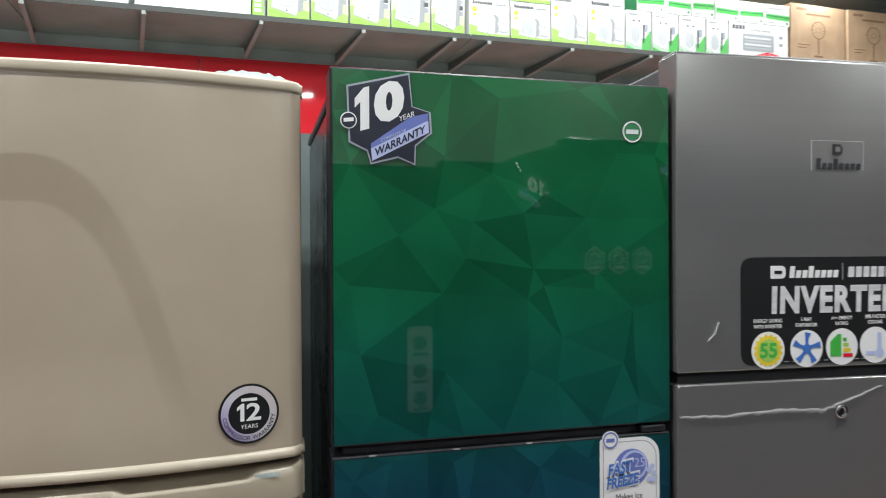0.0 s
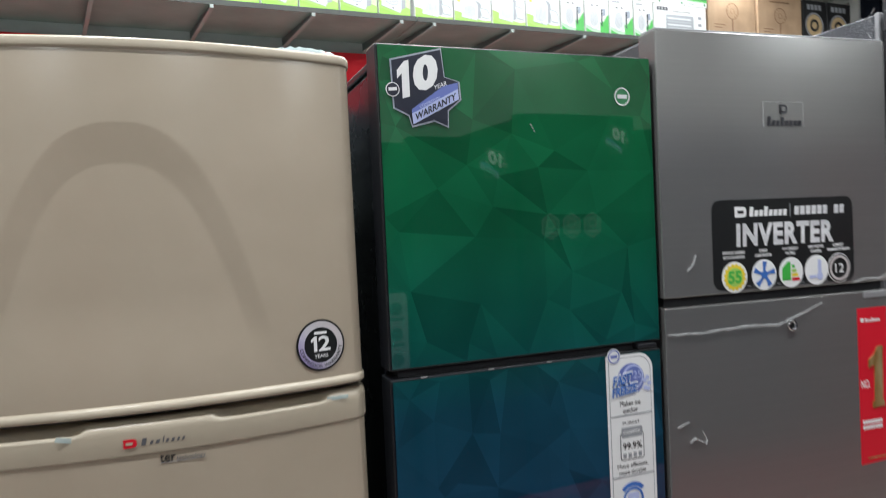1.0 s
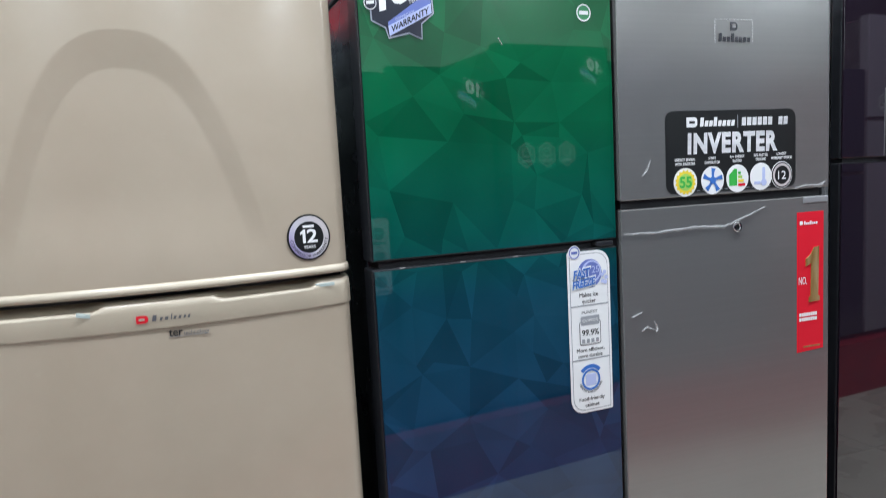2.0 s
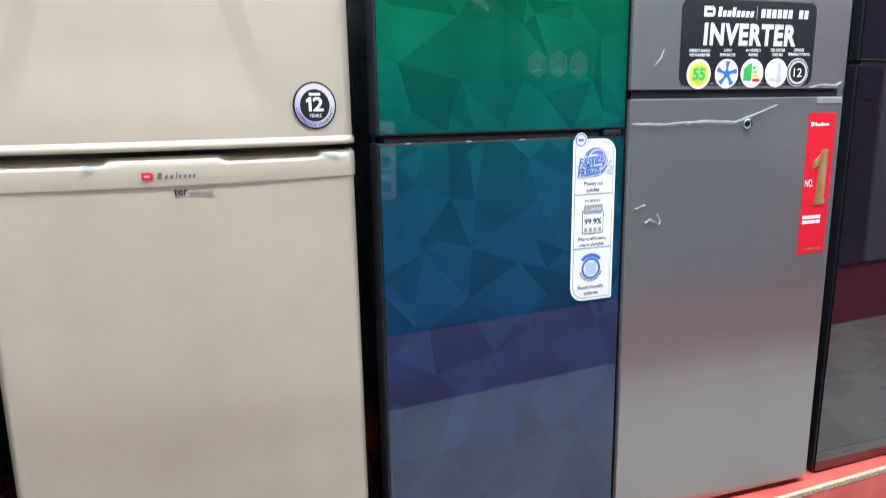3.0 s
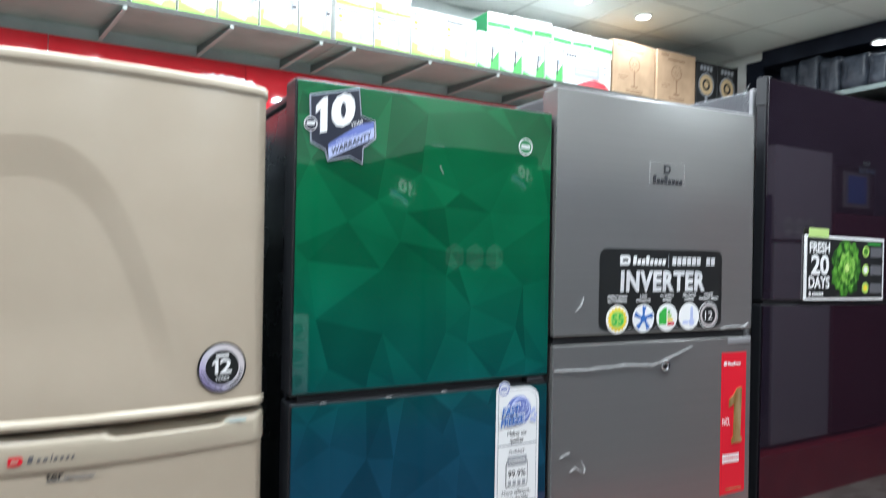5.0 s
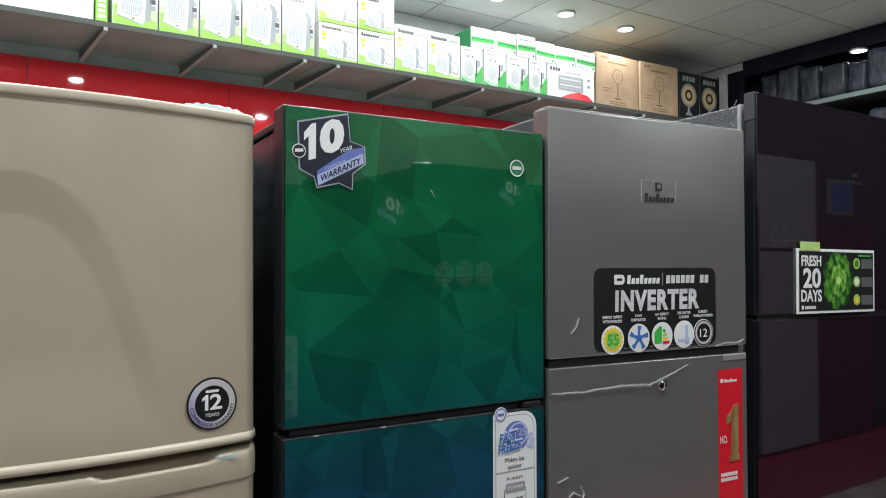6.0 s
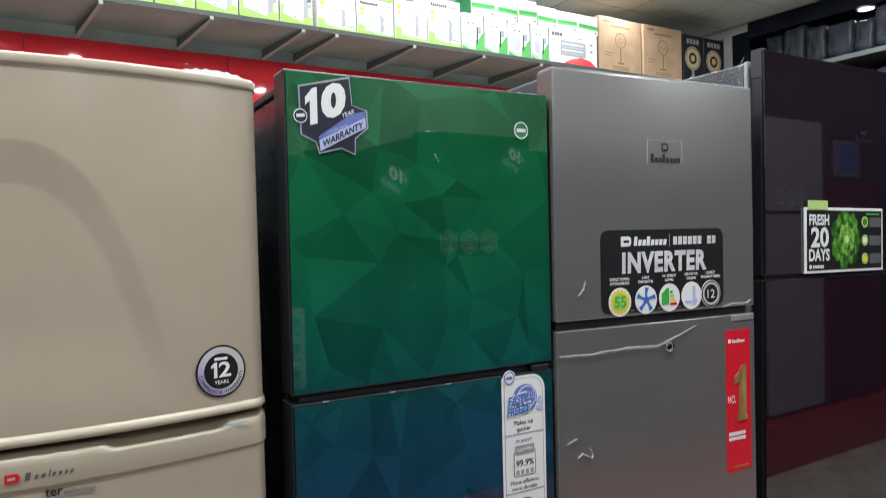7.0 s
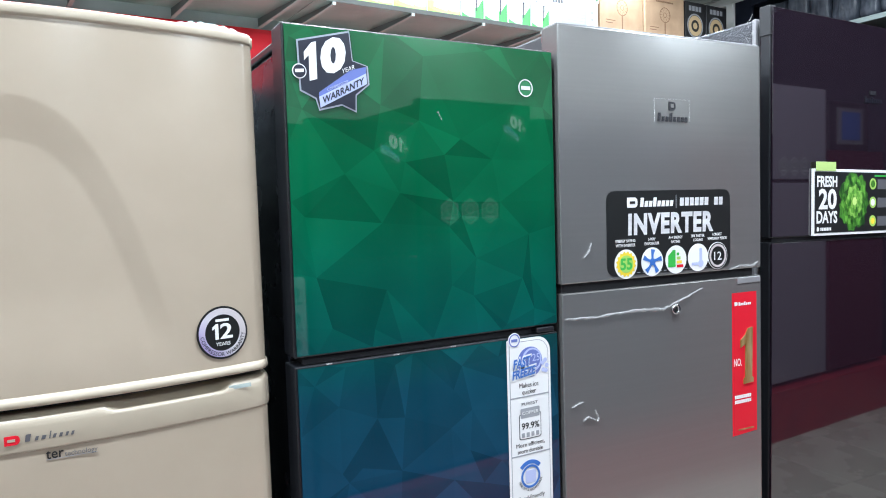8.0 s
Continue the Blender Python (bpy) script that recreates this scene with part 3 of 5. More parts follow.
def ten_badge(parent, x, z, y, s=1.0):
    """Ten-year warranty badge; x, z is the corner by the round mark. s scales it."""
    def P(a, b):
        return (x + (a - 0.012) * s, z + (b - 1.85) * s)
    outline = [P(0.026, 1.966), P(0.124, 1.990), P(0.129, 1.938), P(0.158, 1.930), P(0.160, 1.897), P(0.134, 1.876), P(0.133, 1.846), P(0.106, 1.857), P(0.063, 1.846), P(0.057, 1.866), P(0.029, 1.879)]
    c = P(0.09, 1.915)
    b = part("warranty_badge", slab_poly(scale_poly(outline, c[0], c[1], 1.05), y - 0.0005, y), INK_GREYBLUE, parent, "ten year compressor warranty badge in navy and white")
    plate("badge_field", outline, y - 0.0005, b, INK_NAVY)
    one = [(0.30, 0.0), (0.78, 0.0), (0.78, 1.0), (0.48, 1.0), (0.0, 0.80), (0.0, 0.58), (0.30, 0.68)]
    plate("figure_one", [P(0.036 + 0.030 * u, 1.893 + 0.068 * v + 0.30 * 0.030 * u) for u, v in one], y - 0.0011, b, INK_WHITE)
    letters("0", INK_WHITE, b, lambda u, v: (*P(0.067 + u, 0)[:1], y - 0.0011, P(0, 1.905 + v + 0.30 * u)[1]), 0.050, 0.066, bold=0.06, tight=True)
    plate("banner", [P(0.062, 1.876), P(0.126, 1.921), P(0.157, 1.929), P(0.157, 1.917), P(0.062, 1.868)], y - 0.0011, b, INK_PERI)
    plate("banner", [P(0.062, 1.868), P(0.157, 1.917), P(0.158, 1.897), P(0.064, 1.848)], y - 0.0011, b, INK_LILAC)
    if s == 1.0:
        letters("WARRANTY", INK_NAVY, b, lambda u, v: (x + 0.056 + u, y - 0.0017, z + 0.0045 + v + 0.50 * u), 0.084, 0.0135, bold=0.02, tight=True)
        letters("COMPRESSOR", INK_LILAC, b, lambda u, v: (x + 0.066 + u, y - 0.0017, z + 0.0285 + v + 0.44 * u), 0.042, 0.0055, tight=True)
        letters("YEAR", INK_WHITE, b, lambda u, v: (x + 0.096 + u, y - 0.0017, z + 0.063 + v + 0.40 * u), 0.026, 0.0085, tight=True)
    mc = P(0.026, 1.912)
    plate("round_mark", disc(mc[0], mc[1], 0.0135 * s, 24), y - 0.0016, b, INK_WHITE)
    plate("round_mark", disc(mc[0], mc[1], 0.0115 * s, 24), y - 0.0021, b, INK_NAVY)
    bar(mc[0] - 0.008 * s, mc[0] + 0.008 * s, mc[1] - 0.003 * s, mc[1] + 0.003 * s, y - 0.0026, b, INK_WHITE, slope=0.1)
    return b


GREEN_X0, GREEN_W = -0.005, 0.611


def green_fridge():
    t = thing("refrigerator", "glass-fronted refrigerator with green and blue faceted doors", "refrigerator", pose(GREEN_X0, 0.0, PLAT_TOP), "display fridges")
    w = GREEN_W
    part("body", block(0.012, w - 0.008, 0.075, 0.66, 0.03, 1.622, 0.006), M_SIDE, t, "black side walls")
    part("top_cover", block(0.008, w - 0.004, 0.07, 0.66, 1.623, 1.640, 0.004), M_BLACK, t)
    feet(t, w)
    for name, z0, z1, seed in (("upper_door", 1.046, 1.656, 11), ("lower_door", 0.03, 1.030, 5)):
        d = part(name, block(0.0, w, 0.004, 0.066, z0, z1, 0.003), M_BLACK, t, "black door frame")
        part("glass_front", facets(0.004, w - 0.003, z0 + 0.004, z1 - 0.004, 0.0005, seed), M_FACET, d, "faceted gradient glass panel")
    part("seal", block(0.02, w - 0.02, 0.02, 0.074, 1.0, 1.06), M_SEAL, t)
    part("hinge", block(w - 0.06, w - 0.012, -0.001, 0.06, 1.0325, 1.0435, 0.002), M_BLACK, t)
    # Glints on the lower door's top edge, drawn as slips of clear material.
    for x in (0.06, 0.2, 0.33):
        bar(x, x + 0.012, 1.0275, 1.0302, 0.002, t, FILM, name="film_and_glint")
    ten_badge(t, 0.015, 1.507, -0.0012)
    m = part("brand_mark", ring(0.535, 1.570, 0.0165, 0.019, -0.001, 0.0, 32), INK_SILVER, t, "round silver brand mark")
    plate("mark_field", disc(0.535, 1.570, 0.0163, 28), 0.0003, m, INK_DKGREEN)
    bar(0.523, 0.547, 1.566, 1.574, -0.0004, m, INK_SILVER)
    for i in range(3):
        part("film_and_glint", slab_poly([(0.312 + 0.004 * i, 1.508 - 0.006 * i), (0.318 + 0.003 * i, 1.505 - 0.006 * i), (0.316 + 0.003 * i, 1.51 - 0.006 * i)], -0.001, 0.0), FILM, t, "scrap of torn film")
    # tall info sticker on the lower door
    x0, x1, z0, z1 = 0.474, 0.592, 0.632, 1.022
    s = part("info_sticker", slab_poly(round_rect(x0, x1, z0, z1, (0.035, 0.004, 0.035, 0.004)), -0.0006, -0.0001), INK_WHITE, t, "tall white sticker with three feature panels", pose(-0.006, 0, 0.003))
    plate("sticker_field", round_rect(x0 + 0.006, x1 - 0.006, z0 + 0.006, z1 - 0.006, (0.031, 0.003, 0.031, 0.003)), -0.0006, s, INK_GREY, 0.0003)
    plate("sticker_field", round_rect(x0 + 0.0075, x1 - 0.0075, z0 + 0.0075, z1 - 0.0075, (0.03, 0.003, 0.03, 0.003)), -0.0009, s, INK_WHITE, 0.0003)
    Y = -0.0012
    for z in (0.891, 0.761):
        bar(x0 + 0.006, x1 - 0.006, z, z + 0.003, Y, s, INK_GREY)
    plate("round_mark", disc(x0 + 0.02, z1 - 0.002, 0.0165, 28), Y, s, INK_WHITE)
    part("round_mark", ring(x0 + 0.02, z1 - 0.002, 0.012, 0.0145, Y - 0.001, Y - 0.0005, 28), INK_PERI, s)
    bar(x0 + 0.012, x0 + 0.028, z1 - 0.005, z1 + 0.001, Y - 0.0005, s, INK_PERI)
    plate("round_mark", disc(0.535, 0.968, 0.034, 36), Y, s, INK_PERI)
    plate("round_mark", disc(0.540, 0.972, 0.027, 30), Y - 0.0003, s, INK_LILAC)
    plate("round_mark", disc(0.541, 0.973, 0.022, 30), Y - 0.0006, s, INK_PERI)
    for a in range(5):
        plate("snow_dot", disc(0.575 + 0.006 * math.cos(a * 1.3), 0.955 + 0.013 * math.sin(a * 1.3), 0.005, 12), Y - 0.0003 - 0.0002 * a, s, INK_LILAC)
    letters("25", INK_LILAC, s, flat(0.541, 0.969, Y - 0.001), 0.02, 0.017)
    letters("FAST", INK_WHITE, s, flat(0.487, 0.955, Y - 0.0008, 0.1, 0.12), 0.050, 0.025, bold=0.07)
    letters("FREEZE", INK_WHITE, s, flat(0.484, 0.932, Y - 0.0008, 0.1, 0.12), 0.066, 0.023, bold=0.07)
    letters("FAST", INK_BLUE, s, flat(0.489, 0.957, Y - 0.0014, 0.1, 0.12), 0.046, 0.021, bold=0.03)
    letters("FREEZE", INK_BLUE, s, flat(0.486, 0.934, Y - 0.0014, 0.1, 0.12), 0.062, 0.019, bold=0.03)
    letters("Makes ice", INK_BLACK, s, flat(0.505, 0.913, Y), 0.052, 0.011)
    letters("quicker", INK_BLACK, s, flat(0.512, 0.898, Y), 0.038, 0.011)
    plate("jar_print", round_rect(0.502, 0.562, 0.797, 0.855, 0.006), Y, s, INK_DARKGREY)
    plate("jar_print", round_rect(0.504, 0.560, 0.799, 0.853, 0.005), Y - 0.0005, s, INK_WHITE)
    plate("jar_print", round_rect(0.506, 0.558, 0.845, 0.867, 0.003), Y - 0.0008, s, INK_GREY)
    letters("99.9%", INK_BLACK, s, flat(0.508, 0.820, Y - 0.001), 0.048, 0.015, bold=0.01)
    letters("PUREST", INK_DARKGREY, s, flat(0.510, 0.873, Y), 0.044, 0.007)
    letters("COPPER", INK_WHITE, s, flat(0.510, 0.853, Y - 0.0014), 0.044, 0.007)
    for k in range(4):
        bar(0.508 + 0.013 * k, 0.516 + 0.013 * k, 0.802, 0.812, Y - 0.001, s, INK_GREY)
    letters("More efficient,", INK_BLACK, s, flat(0.493, 0.781, Y), 0.078, 0.0095)
    letters("more durable", INK_BLACK, s, flat(0.497, 0.767, Y), 0.068, 0.0095)
    part("round_mark", ring(0.530, 0.712, 0.021, 0.026, Y - 0.001, Y - 0.0005, 36), INK_BLUE, s)
    plate("round_mark", round_rect(0.516, 0.545, 0.697, 0.726, 0.006), Y, s, INK_LILAC)
    letters("HEALTHY & HAZARD-FREE", INK_DARKGREY, s, lambda u, v: (0.530 + (0.0335 - v) * math.cos(radians(195 + 150 * u)), Y, 0.712 + (0.0335 - v) * math.sin(radians(195 + 150 * u))), 1.0, 0.006)
    plate("cap_print", [(0.530 + r * math.cos(radians(a)), 0.712 + r * math.sin(radians(a))) for r, a in [(0.037, q) for q in range(40, 141, 10)] + [(0.028, q) for q in range(140, 39, -10)]], Y, s, INK_BLUE)
    letters("Food-friendly", INK_BLACK, s, flat(0.496, 0.661, Y), 0.072, 0.0095)
    letters("cabinet", INK_BLACK, s, flat(0.512, 0.646, Y), 0.04, 0.0095)
    return t


green_fridge()


# ---- steel fridge ----
STEEL_X0, STEEL_Y0, STEEL_W = 0.613, -0.009, 0.650


def steel_fridge():
    t = thing("refrigerator", "brushed grey steel two-door refrigerator with black feature sticker", "refrigerator", pose(STEEL_X0, STEEL_Y0, PLAT_TOP + 0.002, 0, 0, -3.0), "display fridges")
    w = STEEL_W
    part("body", block(0.012, w - 0.012, 0.07, 0.66, 0.03, 1.706, 0.006), M_STEEL_SIDE, t, "dark grey side walls")
    feet(t, w)
    up = part("upper_door", block(0.0, w, 0.0, 0.062, 1.133, 1.714, 0.003, 2), M_STEEL, t, "brushed grey freezer door")
    part("door_cap", block(0.003, w - 0.003, 0.004, 0.058, 1.7145, 1.718, 0.001), M_DOORSIDE, up)
    low = part("lower_door", block(0.0, w, 0.0, 0.062, 0.014, 1.112, 0.003, 2), M_STEEL, t, "brushed grey lower door")
    part("seal", block(0.012, w - 0.012, 0.02, 0.069, 1.09, 1.15), M_SEAL, t)
    part("edge_pull", block(w - 0.09, w - 0.004, -0.0015, 0.03, 1.094, 1.1105, 0.002), M_DOORSIDE, t)
    lk = smooth(part("lock", ring(0.340, 1.048, 0.0075, 0.0125, -0.006, 0.002, 28), INK_STEEL, t, "round chrome key lock"))
    plate("keyhole", disc(0.340, 1.048, 0.0074, 20), -0.002, lk, INK_BLACK)
    # metal brand badge as plain shapes
    b = plate("brand_mark", round_rect(0.326, 0.348, 1.535, 1.556, (0.001, 0.009, 0.009, 0.001)), -0.0002, t, INK_SHADOW, 0.0015, "raised metal brand badge")
    plate("mark_field", round_rect(0.331, 0.342, 1.541, 1.551, 0.002), -0.0018, b, M_STEEL, 0.0006)
    for i in range(8):
        x = 0.290 + 0.0125 * i
        plate("raised_bar", [(x, 1.508), (x + 0.009, 1.508), (x + 0.010, 1.5285 if i in (0, 3) else 1.520), (x + 0.002, 1.5285 if i in (0, 3) else 1.520)], -0.0002, b, INK_SHADOW, 0.0015)
    for q in ((0.279, 0.281, 1.505, 1.562), (0.279, 0.395, 1.5615, 1.5625), (0.394, 0.395, 1.506, 1.562)):
        bar(*q, -0.0002, t, FILM, name="clear_film")
    # black feature sticker
    x0, x1, z0, z1 = 0.129, 0.534, 1.142, 1.342
    s = part("feature_sticker", slab_poly(round_rect(x0, x1, z0, z1, 0.022), -0.0006, -0.0001), INK_BLACK, t, "black inverter feature sticker with five round icons")
    Y = -0.0007
    plate("round_mark", round_rect(x0 + 0.062, x0 + 0.094, z1 - 0.040, z1 - 0.016, (0.002, 0.009, 0.009, 0.002)), Y, s, INK_WHITE)
    bar(x0 + 0.070, x0 + 0.086, z1 - 0.031, z1 - 0.025, Y - 0.0006, s, INK_BLACK)
    for i in range(8):
        x = x0 + 0.102 + 0.0135 * i
        plate("printed_bar", [(x, z1 - 0.039), (x + 0.010, z1 - 0.039), (x + 0.0125, z1 - (0.017 if i in (0, 3) else 0.025)), (x + 0.0025, z1 - (0.017 if i in (0, 3) else 0.025))], Y, s, INK_WHITE)
    bar(x0 + 0.217, x0 + 0.2185, z1 - 0.044, z1 - 0.012, Y, s, INK_GREY)
    for i in range(9):
        if i != 6:
            x = x0 + 0.230 + 0.0168 * i
            plate("printed_bar", [(x, z1 - 0.039), (x + 0.0128, z1 - 0.039), (x + 0.014, z1 - 0.019), (x + 0.0012, z1 - 0.019)], Y, s, INK_SILVER)
    letters("INVERTER", INK_SILVER, s, flat(x0 + 0.064, z1 - 0.106, Y, 0.03), 0.28, 0.052, bold=0.045, space=1.12, tight=True)
    icons = (0.056, 0.138, 0.215, 0.290, 0.358)
    words = (("ENERGY SAVING", "WITH INVERTER"), ("5-WAY", "EVAPORATOR"), ("A++ ENERGY", "RATING"), ("30% FASTER", "COOLING"), ("LONGEST", "WARRANTY PERIOD"))
    for k, (dx, (a, bb)) in enumerate(zip(icons, words)):
        cx, cz = x0 + dx, z0 + 0.027 + 0.001 * k
        for j, line in enumerate((a, bb)):
            wd = 0.0046 * len(line)
            letters(line, INK_WHITE, s, flat(cx - wd / 2, cz + 0.0515 - 0.0105 * j, Y), wd, 0.0072, bold=0.01)
        disc_ = plate("icon", disc(cx, cz, 0.0348, 40), Y - 0.0002, s, INK_WHITE)
        Z = Y - 0.0008
        if k == 0:
            plate("icon_print", [(cx + (0.031 if i % 2 else 0.026) * math.cos(math.pi * i / 16), cz + (0.031 if i % 2 else 0.026) * math.sin(math.pi * i / 16)) for i in range(32)], Z, s, INK_YELLOW)
            plate("icon_print", disc(cx, cz, 0.021, 28), Z - 0.0004, s, INK_LIME)
            letters("55", INK_GREEN, s, flat(cx - 0.018, cz - 0.014, Z - 0.0008), 0.036, 0.028, bold=0.03, tight=True)
        elif k == 1:
            for i in range(5):
                a0 = radians(90 + 72 * i)
                pts = [(cx + r * math.cos(a0 + q), cz + r * math.sin(a0 + q)) for r, q in ((0.006, -0.5), (0.018, -0.22), (0.030, -0.30), (0.031, 0.12), (0.020, 0.16), (0.006, 0.5))]
                plate("icon_print", pts, Z - 0.0001 * i, s, INK_BLUE)
            plate("icon_print", disc(cx, cz, 0.009, 20), Z - 0.0006, s, INK_BLUE)
        elif k == 2:
            plate("icon_print", [(cx - 0.026, cz - 0.018), (cx - 0.002, cz - 0.018), (cx - 0.002, cz + 0.024), (cx - 0.010, cz + 0.024), (cx - 0.026, cz + 0.010)], Z, s, INK_GREEN)
            for i, ink in enumerate((INK_GREEN, INK_LIME, INK_YELLOW, INK_RED)):
                bar(cx + 0.002, cx + 0.010 + 0.0045 * i, cz + 0.010 - 0.010 * i, cz + 0.017 - 0.010 * i, Z, s, ink, "icon_print")
        elif k == 3:
            plate("icon_print", round_rect(cx + 0.004, cx + 0.013, cz - 0.012, cz + 0.024, 0.004), Z, s, INK_LILAC)
            plate("icon_print", disc(cx + 0.0085, cz - 0.015, 0.009, 20), Z - 0.0003, s, INK_LILAC)
            bar(cx - 0.022, cx - 0.002, cz - 0.019, cz - 0.012, Z, s, INK_LILAC, "icon_print")
        else:
            plate("icon_print", disc(cx, cz, 0.033, 32), Z, s, INK_BLACK)
            part("icon_print", ring(cx, cz, 0.024, 0.030, Z - 0.0012, Z - 0.0007, 32), HOLO, s)
            letters("12", INK_WHITE, s, flat(cx - 0.013, cz - 0.011, Z - 0.0007), 0.026, 0.021, tight=True)
    for i in range(14):
        bar(x0 + 0.09 + 0.017 * i, x0 + 0.10 + 0.017 * i, z0 + 0.004, z0 + 0.0055, Y, s, INK_GREY)
    # red ribbon sticker
    x0, x1, z0, z1 = 0.539, 0.631, 0.692, 1.071
    r = part("ribbon_sticker", slab_poly([(x0, z0), (x1, z0 + 0.004), (x1, z1), (x0, z1)], -0.0006, -0.0001), INK_RED, t, "tall red sticker with gold figure one")
    gx, gz = x0 + 0.036, z0 + 0.135
    plate("figure_one", [(gx + 0.004, gz), (gx + 0.041, gz + 0.002), (gx + 0.041, gz + 0.014), (gx + 0.036, gz + 0.018), (gx + 0.039, gz + 0.150), (gx + 0.022, gz + 0.148), (gx + 0.010, gz + 0.130), (gx - 0.007, gz + 0.118), (gx - 0.007, gz + 0.098), (gx + 0.012, gz + 0.106), (gx + 0.010, gz + 0.018), (gx + 0.004, gz + 0.013)], Y, r, INK_GOLD, 0.002)
    letters("NO.", INK_WHITE, r, flat(x0 + 0.006, z0 + 0.185, Y), 0.028, 0.02, tight=True)
    plate("round_mark", round_rect(x0 + 0.009, x0 + 0.020, z1 - 0.034, z1 - 0.024, (0.001, 0.004, 0.004, 0.001)), Y, r, INK_WHITE)
    for i in range(7):
        bar(x0 + 0.024 + 0.0068 * i, x0 + 0.029 + 0.0068 * i, z1 - 0.034, z1 - (0.025 if i in (0, 3) else 0.028), Y, r, INK_WHITE)
    for j in range(2):
        for i in range(8):
            bar(x0 + 0.008 + 0.0078 * i, x0 + 0.0145 + 0.0078 * i, z0 + 0.098 - 0.013 * j, z0 + 0.107 - 0.013 * j, Y, r, INK_WHITE)
    for i in range(9):
        bar(x0 + 0.022 + 0.0065 * i, x0 + 0.027 + 0.0065 * i, z0 + 0.012, z0 + 0.016, Y, r, INK_GOLD)
    # torn edge of the protective film
    def tear(points, w, seed):
        rnd = random.Random(seed)
        bm = bmesh.new()
        rows = []
        n = 40
        for i in range(n + 1):
            f = i / n * (len(points) - 1)
            k = min(int(f), len(points) - 2)
            q = f - k
            x = points[k][0] * (1 - q) + points[k + 1][0] * q
            z = points[k][1] * (1 - q) + points[k + 1][1] * q + rnd.uniform(-0.0018, 0.0018)
            h = w * rnd.uniform(0.35, 1.0) * (1.0 - 0.5 * abs(2 * i / n - 1))
            rows.append((bm.verts.new((x, -0.0008, z - h)), bm.verts.new((x, -0.004 - rnd.uniform(0, 0.003), z)), bm.verts.new((x, -0.0008, z + h * 0.6))))
        for a, b2 in zip(rows, rows[1:]):
            for k in range(2):
                bm.faces.new((a[k], b2[k], b2[k + 1], a[k + 1]))
        smooth(part("film_and_glint", bm, FILM, t, "torn clear protective film"))
    tear([(0.004, 1.055), (0.10, 1.052), (0.20, 1.056), (0.30, 1.052), (0.335, 1.062), (0.43, 1.093)], 0.007, 3)
    tear([(0.53, 1.135), (0.57, 1.142), (0.62, 1.140), (0.634, 1.15)], 0.006, 4)
    tear([(0.06, 1.19), (0.075, 1.205), (0.082, 1.225)], 0.0015, 6)
    tear([(0.05, 0.815), (0.065, 0.822), (0.085, 0.812)], 0.004, 7)
    tear([(0.085, 0.835), (0.095, 0.815), (0.09, 0.808)], 0.003, 8)
    tear([(0.02, 0.85), (0.05, 0.86)], 0.002, 9)
    return t


steel_fridge()


# ---- dark plum fridge ----
DARK_X0, DARK_Y0, DARK_W = 1.318, -0.022, 0.80


